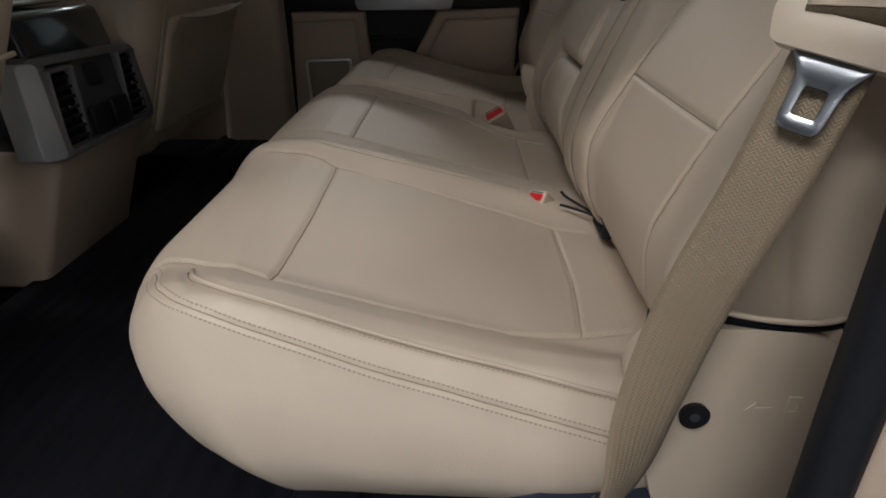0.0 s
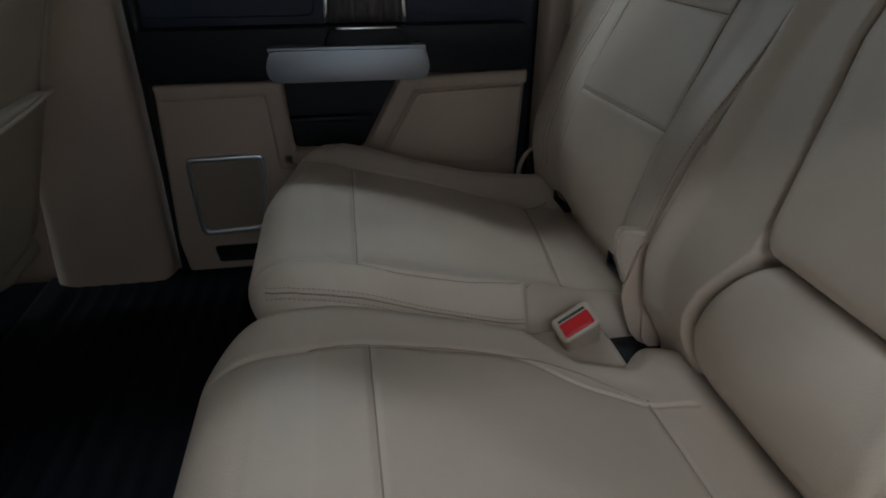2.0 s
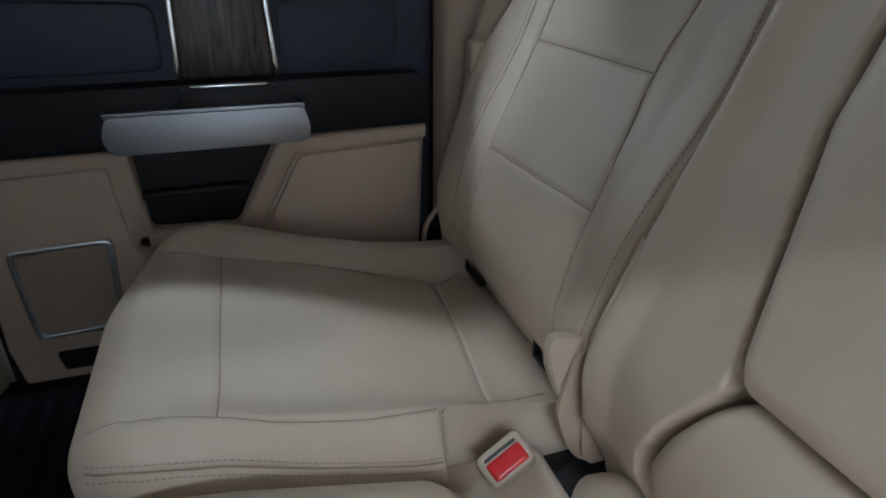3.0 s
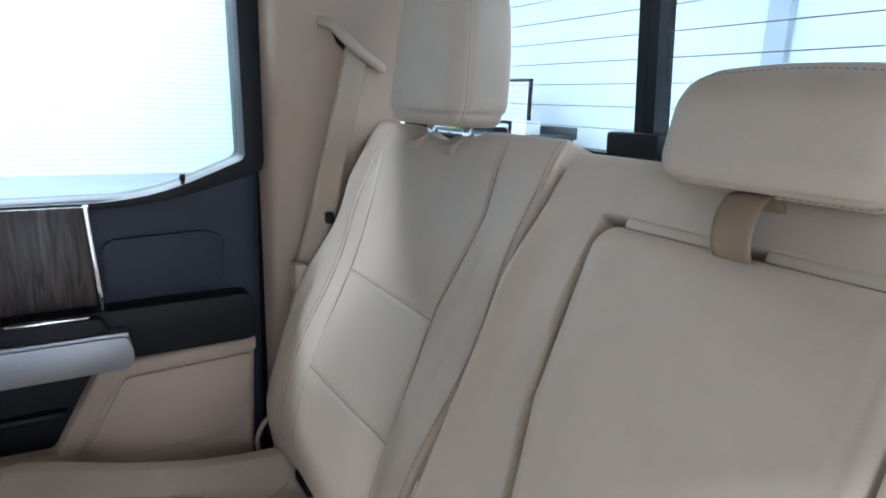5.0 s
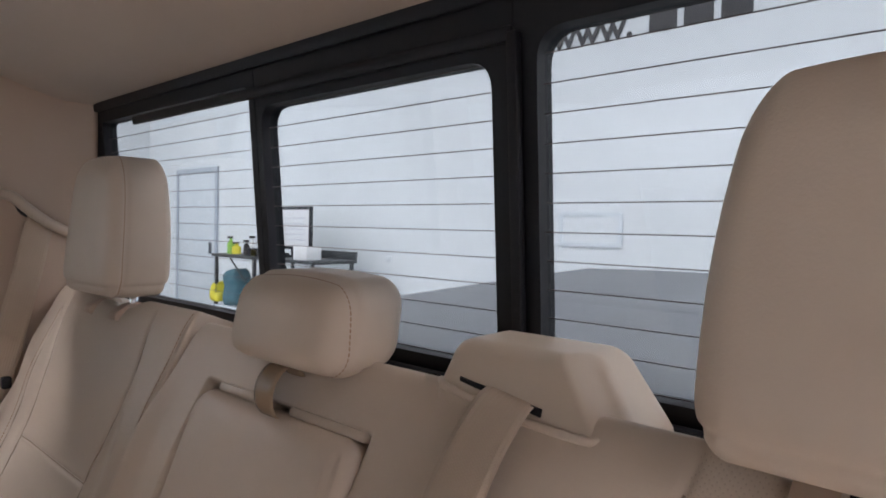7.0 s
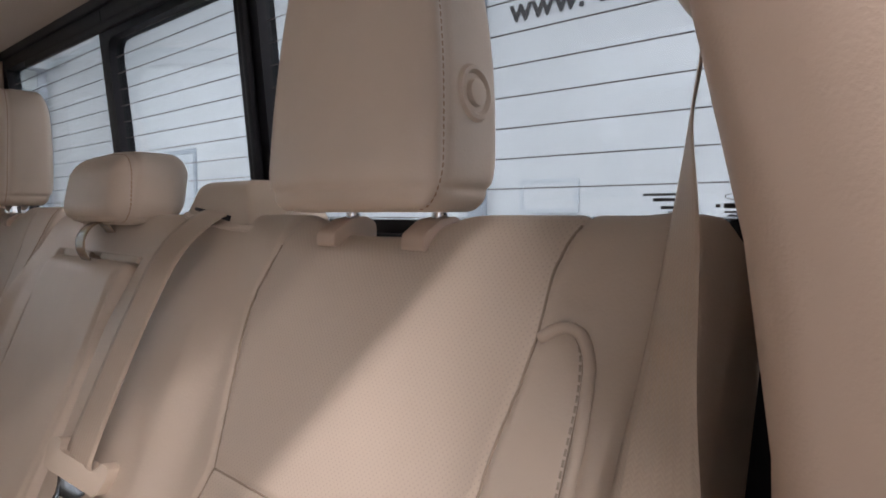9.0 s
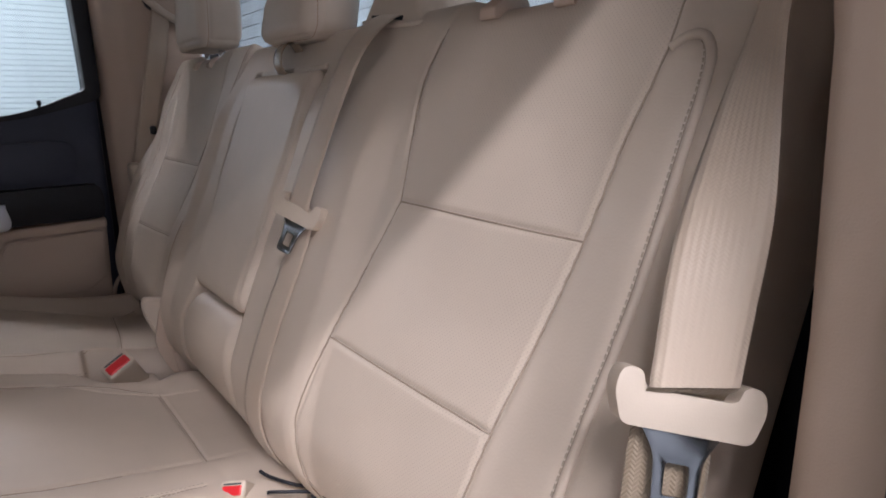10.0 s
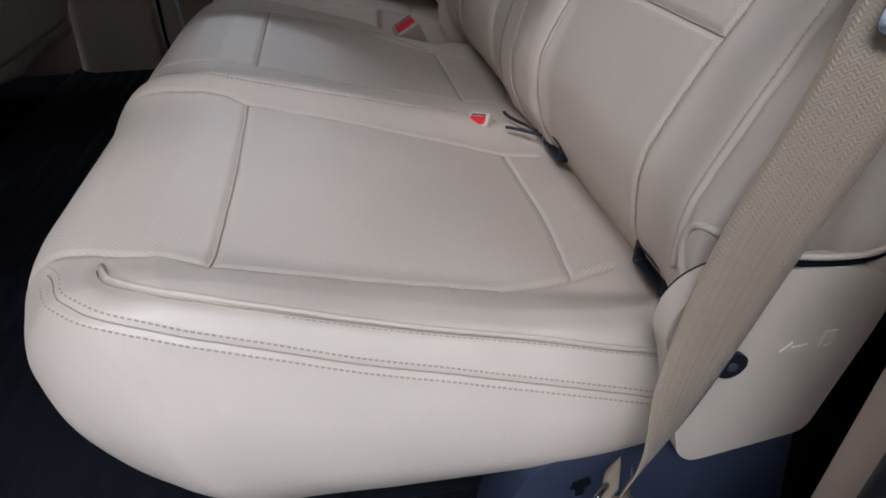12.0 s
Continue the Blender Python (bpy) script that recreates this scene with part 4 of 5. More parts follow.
def back_place(y, v, w):
    return np.stack([BX + v * SN - w * CS, y, BZ + v * CS + w * SN], axis=-1)


def lumbar(y, v, mid, half):
    t = np.clip(np.abs(y - mid) / half, 0, 1)
    return 0.012 * np.exp(-(((v - 0.24) / 0.15) ** 2)) * (1 - 0.5 * t ** 2) - 0.065 * smooth01((0.17 - v) / 0.17) - 0.035 * smooth01((0.09 - v) / 0.07) * smooth01((0.735 - np.abs(y)) / 0.03)


def back_shape(mid, half, seams, bolster, extra=None, out=0, ridge=(), dip=0.0):
    def shape(p, n):
        y, v, w = p[:, 0], p[:, 1].copy(), p[:, 2].copy()
        front = smooth01((w + 0.10) / 0.06)
        add = lumbar(y, v, mid, half)
        for y0, y1, h in bolster:
            add = add + h * smooth01((y - y0) / (y1 - y0)) * smooth01((0.66 - v) / 0.15)
        if extra is not None:
            add = add + extra(y, v)
        u = np.clip((y * out - 0.742) / 0.052, 0, 1)
        add = add - 0.034 * (1 - np.sqrt(1 - u ** 2 * 0.98))
        v = v - dip * np.exp(-(((y - mid) / 0.075) ** 4)) * smooth01((v - 0.52) / 0.12)
        w += front * add
        g = np.zeros(len(p))
        for s in seams:
            g = np.maximum(g, groove(y, v, s))
        for s in ridge:
            g = np.maximum(g, groove(y, v, s, 0.0068, 0.0042))
        if out:
            lift = smooth01((y * out - 0.735) / 0.03)
            v = v + lift * 0.165 * (1 - v / VTOP)
        up = np.clip(n[:, 2] + 0.1, 0, 1) + np.clip(n[:, 1], 0, 1)
        m = np.clip(up, 0, 1) * g
        return back_place(y - n[:, 0] * m, v - n[:, 1] * m, w - n[:, 2] * m)
    return shape


def zv(pts):
    """Seam points given as (y, height) turned into (y, v)."""
    return [(y, (z - BZ) / CS) for y, z in pts]


DRV_BACK = [
    zv([(-0.704, 0.84), (-0.699, 0.825), (-0.693, 0.806), (-0.690, 0.786), (-0.690, 0.762), (-0.687, 0.727), (-0.676, 0.678), (-0.665, 0.606), (-0.650, 0.53), (-0.632, 0.447), (-0.615, 0.33), (-0.61, 0.20)]),
    zv([(-0.40, 0.83), (-0.395, 0.80), (-0.378, 0.74), (-0.388, 0.67), (-0.402, 0.61), (-0.38, 0.54), (-0.352, 0.445), (-0.335, 0.33), (-0.35, 0.20)]),
    zv([(-0.402, 0.609), (-0.665, 0.606)]),
    zv([(-0.352, 0.447), (-0.632, 0.447)]),
]
DRV_RIDGE = zv([(-0.692, 0.752), (-0.706, 0.760), (-0.720, 0.757), (-0.730, 0.740), (-0.734, 0.70), (-0.732, 0.60), (-0.728, 0.54), (-0.722, 0.486), (-0.714, 0.394), (-0.710, 0.331), (-0.705, 0.295)])
PAS_BACK = [
    zv([(0.69, 0.83), (0.685, 0.80), (0.662, 0.72), (0.66, 0.60), (0.645, 0.52), (0.627, 0.444), (0.615, 0.33), (0.62, 0.20)]),
    zv([(0.36, 0.83), (0.355, 0.80), (0.345, 0.74), (0.375, 0.66), (0.387, 0.60), (0.365, 0.52), (0.345, 0.453), (0.33, 0.33), (0.345, 0.20)]),
    zv([(0.387, 0.60), (0.66, 0.60)]),
    zv([(0.345, 0.453), (0.627, 0.444)]),
    zv([(0.705, 0.80), (0.70, 0.72), (0.695, 0.60), (0.68, 0.45), (0.675, 0.30)]),
    zv([(0.262, 0.84), (0.262, 0.70), (0.262, 0.5), (0.262, 0.30)]),
]


def back_pick(poly):
    def pick(c, n):
        return (inside(c[:, 0], c[:, 1], poly) & (n[:, 2] > 0.3)).astype(np.int32)
    return pick


def arm_edge(z):
    """Passenger side outline of the folded armrest and its base, by height."""
    return np.interp(z, [0.30, 0.34, 0.375, 0.405, 0.43, 0.47, 0.60, 0.70], [0.150, 0.131, 0.112, 0.097, 0.100, 0.111, 0.147, 0.150])


def fold_recess(y, v):
    z = BZ + v * CS
    d = np.maximum(np.maximum(-0.131 - y, y - arm_edge(z) - 0.006), z - 0.774)
    return -0.045 * smooth01(-d / 0.006)


VTOP = (0.845 - BZ) / CS


def waist(y, v):
    """The single backrest is fuller at the lumbar and hollow above it."""
    return 0.008 * np.exp(-(((v - 0.26) / 0.09) ** 2)) - 0.012 * np.exp(-(((v - 0.45) / 0.10) ** 2))


backs = bench
drv_back = pad("driver_backrest", (-0.792, 0.0, -0.125), (0.246, VTOP - 0.011, 0.0), (0.014, 0.055, 0.020), STEP, [LEATHER, PERF_BACK], backs, "", back_shape(-0.51, 0.2, DRV_BACK, [(-0.64, -0.73, 0.016), (-0.37, -0.31, 0.016), (0.196, 0.238, 0.012)], fold_recess, -1, [DRV_RIDGE], 0.020),
               back_pick(DRV_BACK[0] + DRV_BACK[1][::-1]), True)
pas_back = pad("passenger_backrest", (0.252, 0.0, -0.125), (0.787, VTOP, 0.0), (0.010, 0.055, 0.014), STEP, [LEATHER, PERF_BACK], backs, "", back_shape(0.51, 0.2, PAS_BACK, [(0.63, 0.72, 0.016), (0.36, 0.30, 0.016)], waist, 1, (), 0.018),
               back_pick(PAS_BACK[0] + PAS_BACK[1][::-1]), True)
drv_back_tree, pas_back_tree = surface_of(drv_back), surface_of(pas_back)


def back_row(pts, dy=0.0):
    return [tuple(back_place(np.array(y + dy), np.array(v), np.array(0.05))) for y, v in pts]


INTO = (CS, 0, -SN)
tube("foot_piping", catmull([(0.352, -0.780, 0.362), (0.385, -0.7915, 0.358), (0.423, -0.794, 0.354), (0.452, -0.792, 0.354), (0.478, -0.785, 0.360)], 6), 0.0024, LEATHER, drv_back, "tan leather piping", 8)
# Solid black tube and block put the foot's gap and recess shade into colour.
tube("foot_shade", catmull([(0.358, -0.782, 0.3535), (0.385, -0.789, 0.3515), (0.423, -0.7905, 0.3475), (0.452, -0.789, 0.3475), (0.478, -0.783, 0.353)], 6), 0.0032, RUBBER, drv_back, "black tube standing for the shade under the backrest", 8)
part("side_shade", prism([(0.456, 0.352), (0.478, 0.360), (0.540, 0.372), (0.540, 0.30), (0.484, 0.318)], "y", -0.800, -0.778, 0.003), RUBBER, backs, "black block standing for the dark of the recess beside the backrest foot")
laid_tube("piping", drv_back_tree, back_row(DRV_RIDGE), INTO, 0.0040, LEATHER, drv_back, "tan leather piping", 0.0012, 0.005)
piping("piping", drv_back_tree, [(0.362, -0.731, 0.296), (0.358, -0.720, 0.322), (0.358, -0.724, 0.344), (0.360, -0.739, 0.351), (0.366, -0.752, 0.346)], 0.0032, LEATHER, drv_back, "", 0.0012)
# Dark line for the shade beside the piping.
laid_tube("seam", drv_back_tree, back_row(DRV_RIDGE[2:], 0.0042), INTO, 0.0009, SEAM, drv_back, "thin dark tan line put in for the seam's shade", 0.0004, 0.005)
stitch_rows("stitching", drv_back_tree, [back_row(DRV_RIDGE[1:], 0.006)], INTO, drv_back)
stitch_rows("stitching", pas_back_tree, [back_row(PAS_BACK[5], 0.004), back_row(PAS_BACK[4], 0.006)], INTO, pas_back, mat=THREAD_BROWN)
tab = [(0.319, 0.331), (0.317, 0.356), (0.322, 0.368), (0.350, 0.364), (0.400, 0.360), (0.400, 0.344), (0.364, 0.342), (0.348, 0.324), (0.342, 0.300), (0.337, 0.284), (0.327, 0.308)]
tab_ob = part("leather_tab", prism(round_poly([(x + 0.004, z - 0.006) for x, z in tab], 0.005, 4), "y", 0.262, 0.276, 0.004, 3), LEATHER, backs, "tan leather tab at the backrest foot")
tube("tab_piping", catmull([(x + 0.004, 0.2615, z - 0.006) for x, z in ((0.337, 0.290), (0.329, 0.312), (0.322, 0.334), (0.321, 0.354), (0.326, 0.363), (0.35, 0.359), (0.37, 0.357))], 6), 0.0020, LEATHER, tab_ob, "", 8)
piping("edge_piping", drv_back_tree, [(0.385, 0.247, 0.48), (0.371, 0.247, 0.443), (0.358, 0.247, 0.398), (0.356, 0.247, 0.350), (0.366, 0.247, 0.318), (0.378, 0.247, 0.290), (0.392, 0.247, 0.235)], 0.0024, LEATHER, drv_back, "", 0.0008)
# Groove shade of the backrest seams, put in as dark tubes.
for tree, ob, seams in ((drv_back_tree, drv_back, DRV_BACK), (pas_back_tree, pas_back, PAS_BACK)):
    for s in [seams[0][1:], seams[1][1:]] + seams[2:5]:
        laid_tube("seam", tree, back_row(s), INTO, 0.0009, SEAM, ob, "thin dark tan line put in for the seam's shade", 0.0004)
# Thin black plate, set back, that draws the shade between the two backrests.
split = [back_place(np.array(0.0), np.array(v), np.array(w)) for v, w in ((0.10, -0.05), (0.25, -0.03), (0.45, -0.035), (0.58, -0.04), (0.62, -0.055), (0.60, -0.09), (0.10, -0.09))]
part("split_shade", prism([(p[0], p[2]) for p in split], "y", 0.2462, 0.2518), RUBBER, backs, "black plate standing for the shade between the split backrests")
part("back_shell", prism([(BX + 0.16, 0.24), (0.70, 0.24), (0.70, 0.80), (BX + 0.34, 0.80)], "y", -0.77, 0.77, 0.02), CARPET, backs, "black carpeted seat back shell")


def arm_shape(p, n):
    y, v = p[:, 0].copy(), p[:, 1]
    z = BZ + v * CS
    right = np.clip(y / 0.15, 0, 1)
    y = y - right * (0.150 - arm_edge(z))
    w = p[:, 2] + lumbar(p[:, 0], v, 0, 0.3)
    seam = groove(p[:, 0], z, [(-0.111, 0.42), (-0.111, 0.75)], 0.003, 0.003) * (n[:, 2] > 0.2)
    return back_place(y, v, w - seam)


pad("centre_armrest", (-0.1295, (0.412 - BZ) / CS, -0.06), (0.150, (0.767 - BZ) / CS, 0.022), (0.026, 0.030, 0.020), 0.004, LEATHER, backs, "folded-up tan leather centre armrest", arm_shape)
base = pad("centre_base", (-0.124, 0.03, -0.06), (0.150, (0.409 - BZ) / CS, 0.014), (0.03, 0.045, 0.03), 0.005, LEATHER, backs, "", arm_shape)
for y0, y1 in ((-0.124, -0.012), (0.025, 0.124)):
    z = 0.772
    bm = box((y0, (z - BZ) / CS - 0.006, -0.02), (y1, (z - BZ) / CS + 0.004, 0.006), 0.003)
    for v in bm.verts:
        v.co = Vector(back_place(np.array(v.co.x), np.array(v.co.y), np.array(v.co.z)))
    part("release_bar", bm, TRIM_LIGHT, backs, "light tan plastic bar")

# pull strap of the armrest
strap = thing("pull_strap", "short satin tan pull strap above the centre armrest", "strap", (0.5, 0.005, 0.76))
sp = [back_place(np.array(0.006), np.array((z - BZ) / CS), np.array(w)) for z, w in ((0.752, -0.01), (0.766, 0.020), (0.785, 0.030), (0.803, 0.026), (0.811, 0.014), (0.806, 0.0), (0.79, -0.012))]
ribbon("loop", catmull(sp, 5), [(0, 1, 0)] * len(catmull(sp, 5)), 0.033, 0.0025, SATIN_STRAP, strap)


# ---- headrests ----
def headrest(mid, half, z0, z1, x0, x1, label, round_top, taper, rad):
    h = thing("headrest", label, "headrest", ((x0 + x1) / 2, mid, z0), "rear headrests")

    def shape(p, n):
        q = p.copy()
        t = (p[:, 2] - z0) / (z1 - z0)
        d = (p[:, 0] - x0) / (x1 - x0)
        q[:, 1] = mid + (p[:, 1] - mid) * (1 - round_top * np.clip(t, 0, 1) ** 2.6) * (1 - taper * smooth01(d))
        q[:, 0] -= round_top * 0.06 * np.clip(t, 0, 1) ** 2 * d
        c = 1 - np.clip(np.abs(p[:, 1] - mid) / half, 0, 1) ** 2
        q[:, 0] += -0.010 * c * np.clip(-n[:, 0], 0, 1) + 0.02 * (t - 0.5)
        q[:, 2] += 0.006 * c * np.clip(n[:, 2], 0, 1)
        seam = np.exp(-(((d - 0.20) / 0.05) ** 2)) * (np.abs(n[:, 0]) < 0.75)
        foot = np.exp(-(((t - 0.075) / 0.02) ** 2)) * (np.abs(n[:, 2]) < 0.9)
        return q - n * (0.0025 * np.maximum(seam, foot))[:, None]

    cu = pad("cushion", (x0, mid - half, z0), (x1, mid + half, z1), rad, 0.003, LEATHER, h, "", shape)
    tree = surface_of(cu)
    xs = x0 + 0.20 * (x1 - x0)
    zc = (z0 + z1) / 2
    ring = []
    for k in range(60):
        a = 2 * math.pi * k / 60
        ring.append((math.cos(a), math.sin(a)))
    rows = []
    for off in (-0.004,):
        row = []
        for a, c in ring + ring[:1]:
            o = Vector((xs + off + 0.02 * 0.4 * c, mid + a * 0.3, zc + c * 0.3))
            hit, nrm, _, _ = tree.ray_cast(o, Vector((0, -a, -c)))
            if hit is not None:
                row.append((hit, nrm))
        rows.append(row)
    verts, faces = [], []
    for row in rows:
        pts = resample([tuple(p) for p, _ in row], 0.0055)
        for p in pts:
            loc, nrm, _, _ = tree.find_nearest(Vector(p))
            if loc is None:
                continue
            k = len(verts)
            side = Vector((1, 0, 0)).cross(nrm).normalized() * 0.0019
            wid = Vector((0.0008, 0, 0))
            top = nrm * 0.0008
            verts += [loc - side - wid, loc - side + wid, loc + side + wid, loc + side - wid, loc - side * 0.4 + top, loc + side * 0.4 + top]
            faces += [(k, k + 1, k + 4), (k + 1, k + 2, k + 5, k + 4), (k + 2, k + 3, k + 5), (k + 3, k, k + 4, k + 5)]
    st = put("stitching", mesh_from("stitching", verts, faces, THREAD_BROWN), cu)
    tagged(st, "", "", "", "stuff")
    return h


for mid in (0.518, -0.503):
    h = headrest(mid, 0.102, 0.844 if mid > 0 else 0.830, 1.058 if mid > 0 else 1.052, 0.541 if mid > 0 else 0.545, 0.638 if mid > 0 else 0.642, "tan leather headrest on two chrome posts", 0.27, 0.03, (0.018, 0.024, 0.040))
    for dy in (-0.052, 0.052):
        tube("post", [(0.592, mid + dy - 0.012 * (1 if mid < 0 else -1), 0.80), (0.595, mid + dy - 0.012 * (1 if mid < 0 else -1), 0.862)], 0.0065, CHROME, h, "chrome post", 12)
        gy = mid + dy - 0.012 * (1 if mid < 0 else -1)
        gz = 0.008 if mid < 0 else 0.013
        bm = prism(round_poly([(0.560, 0.792 + gz), (0.612, 0.795 + gz), (0.612, 0.812 + gz), (0.600, 0.819 + gz), (0.580, 0.816 + gz), (0.561, 0.805 + gz)], 0.004, 3), "y", gy - 0.012, gy + 0.012, 0.004, 2)
        part("post_guide", bm, TRIM_TAN, h)
    if mid < 0:
        tree = surface_of([o for o in h.children if o.name.startswith("cushion")][0])
        (spot, nrm), = lay(tree, [(0.596, -0.6, 0.921)], (0, 1, 0))
        turn = nrm.to_track_quat("Z", "Y").to_matrix().to_4x4()
        for prof, nm, lab in (([(0.0, 0.0002), (0.0150, 0.0002), (0.0175, 0.0034), (0.0205, 0.0030), (0.0235, -0.002)], "knob_ring", "raised round rim"), ([(0.0, 0.0062), (0.007, 0.0056), (0.0100, 0.0042), (0.0112, -0.001)], "knob", "round tan side button")):
            bm = bmesh.new()
            vs = [bm.verts.new((a, 0, c)) for a, c in prof]
            for u, v in zip(vs, vs[1:]):
                bm.edges.new((u, v))
            bmesh.ops.spin(bm, geom=bm.verts[:] + bm.edges[:], cent=(0, 0, 0), axis=(0, 0, 1), angle=2 * math.pi, steps=28)
            bmesh.ops.remove_doubles(bm, verts=bm.verts, dist=0.0002)
            bmesh.ops.recalc_face_normals(bm, faces=bm.faces)
            bm.transform(Matrix.Translation(spot) @ turn)
            part(nm, bm, LEATHER, h, lab)
headrest(0.0, 0.098, 0.814, 0.907, 0.538, 0.636, "low tan leather centre headrest", 0.05, 0.05, (0.03, 0.028, 0.03))

# ---- belt housing on the seat back ----
bh = thing("belt_housing", "tan plastic centre belt housing on the seat back", "belt housing", (0.6, -0.28, 0.82))


def housing_shape(p, n):
    q = p.copy()
    t = np.clip((p[:, 2] - 0.80) / 0.07, 0, 1)
    right = smooth01((-0.24 - p[:, 1]) / 0.10)
    left = smooth01((p[:, 1] + 0.24) / 0.05)
    front = smooth01((0.660 - p[:, 0]) / 0.09)
    q[:, 1] += right * (-0.012 * (1 - t) + 0.040 * t) - left * 0.018 * t
    q[:, 0] += 0.026 * t * front
    q[:, 0] += right * front * 0.020 * smooth01((-0.325 - p[:, 1]) / 0.02)
    return q


housing = pad("housing", (0.566, -0.350, 0.80), (0.668, -0.172, 0.866), (0.012, 0.014, 0.012), 0.004, TRIM_LIGHT, bh, "", housing_shape)
laid_tube("base_welt", surface_of(housing), [(0.4, -0.180, 0.828), (0.4, -0.205, 0.824), (0.4, -0.25, 0.818), (0.4, -0.29, 0.814), (0.4, -0.33, 0.813), (0.4, -0.352, 0.815)], (1, 0, 0), 0.0036, LEATHER, bh, "tan leather welt", 0.001)
slot = prism([(-0.204, 0.8365), (-0.205, 0.833), (-0.286, 0.8205), (-0.286, 0.8265)], "x", 0.5645, 0.575, 0.0006)
for v in slot.verts:
    v.co.x += 0.371 * (v.co.z - 0.80)
part("slot", slot, BLACK, bh, "black belt slot")

# ---- belts ----
def belt(label, at):
    return thing("seat_belt", label, "seat belt", at, "rear seat belts")


def tongue(parent, mid, side, down, out):
    """Plastic slide and steel latch plate on the webbing."""
    s, d, o = (Vector(a).normalized() for a in (side, down, out))
    d = (d - s * s.dot(d)).normalized()
    o = (o - s * s.dot(o) - d * d.dot(o)).normalized()
    m = Matrix((s, d, o)).transposed().to_4x4()
    m.translation = Vector(mid)
    bm = prism(round_poly([(-0.039, -0.015), (-0.0275, -0.015), (-0.0255, -0.005), (0.0255, -0.005), (0.0275, -0.015), (0.039, -0.015), (0.042, -0.003), (0.036, 0.016), (-0.036, 0.016), (-0.042, -0.003)], 0.0055, 4), "z", -0.010, 0.008, 0.0048, 3)
    bm.transform(m)
    bmesh.ops.recalc_face_normals(bm, faces=bm.faces)
    sl = part("tongue_slide", bm, TRIM_LIGHT, parent, "tan plastic belt slide")
    outer = round_poly([(-0.025, 0.012), (0.025, 0.012), (0.0138, 0.029), (0.0122, 0.059), (-0.0122, 0.059), (-0.0138, 0.029)], 0.006, 3)
    inner = round_poly([(-0.0065, 0.033), (0.0065, 0.033), (0.0068, 0.039), (0.0066, 0.050), (-0.0066, 0.050), (-0.0068, 0.039)], 0.0015, 3)
    bm = frame_prism(outer, inner, "z", -0.0012, 0.0015, 0.0006)
    for v in bm.verts:
        v.co.z += 0.10 * (v.co.y - 0.012)
    bm.transform(m)
    bmesh.ops.recalc_face_normals(bm, faces=bm.faces)
    part("latch_plate", bm, STEEL, parent, "steel latch plate")


def strip(parent, pts, sides, name="webbing", width=0.047, mat=WEBBING, label=""):
    c = catmull(pts, 8)
    s = catmull(sides, 8)
    return ribbon(name, c, s, width, 0.0016, mat, parent, label)


b1 = belt("tan webbing seat belt by the driver side rear door", (0.4, -0.8, 0.1))
strip(b1, [(0.548, -0.788, 0.955), (0.539, -0.783, 0.90), (0.530, -0.782, 0.87), (0.508, -0.787, 0.82), (0.482, -0.790, 0.76), (0.463, -0.793, 0.72), (0.443, -0.798, 0.68), (0.415, -0.805, 0.62), (0.394, -0.811, 0.566)],
      [(0.95, 0.3, 0), (0.95, 0.3, 0), (0.94, 0.35, 0), (0.83, 0.56, 0), (0.68, 0.73, 0), (0.45, 0.89, 0), (0.12, 0.99, 0), (-0.55, 0.83, 0), (-0.75, 0.66, 0)])
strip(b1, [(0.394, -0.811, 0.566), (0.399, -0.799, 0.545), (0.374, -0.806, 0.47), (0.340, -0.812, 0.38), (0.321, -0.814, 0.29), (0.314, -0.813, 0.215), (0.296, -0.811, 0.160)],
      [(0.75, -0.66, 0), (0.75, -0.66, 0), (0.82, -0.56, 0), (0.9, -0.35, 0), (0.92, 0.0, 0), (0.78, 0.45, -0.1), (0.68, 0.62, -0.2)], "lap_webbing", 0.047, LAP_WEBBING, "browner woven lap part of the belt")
tongue(b1, (0.400, -0.803, 0.552), (0.76, -0.65, -0.20), (-0.34, -0.10, -0.93), (-0.63, -0.74, 0.2))
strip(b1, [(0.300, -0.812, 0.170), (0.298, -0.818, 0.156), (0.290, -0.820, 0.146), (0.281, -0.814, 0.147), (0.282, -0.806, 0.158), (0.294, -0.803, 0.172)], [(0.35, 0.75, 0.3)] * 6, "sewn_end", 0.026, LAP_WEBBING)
tube("anchor_ring", [(0.276 + 0.013 * math.cos(a), -0.812 + 0.010 * math.cos(a), 0.152 + 0.014 * math.sin(a)) for a in np.linspace(0, 2 * math.pi, 17)[:-1]], 0.0025, STEEL, b1, "steel anchor ring", 8, True)

b2 = belt("tan webbing centre belt hanging down the backrest", (0.5, -0.24, 0.3))
lower = [tuple(p + n * 0.004) for p, n in lay(drv_back_tree, [(0.0, y, z) for y, z in ((-0.236, 0.53), (-0.232, 0.46), (-0.228, 0.39), (-0.225, 0.33), (-0.222, 0.28), (-0.220, 0.235))], (1, 0, 0), 0.8)]
strip(b2, [(0.586, -0.256, 0.833), (0.560, -0.256, 0.823), (0.522, -0.256, 0.79), (0.490, -0.251, 0.73), (0.455, -0.246, 0.65), (0.431, -0.245, 0.592), (0.436, -0.240, 0.572)] + lower,
      [(0, -1, -0.13), (0.05, -1, -0.12), (0.1, -0.99, -0.06), (0.1, -0.99, 0), (0.12, -0.99, 0), (0.15, -0.98, 0), (0.2, -0.97, 0)] + [(0.1, -0.99, 0)] * len(lower))
tongue(b2, (0.434, -0.243, 0.585), (0.28, -0.92, -0.27), (-0.36, 0.15, -0.93), (-0.92, -0.28, 0.36))

b3 = belt("tan webbing seat belt on the passenger side pillar", (0.5, 0.8, 0.5))
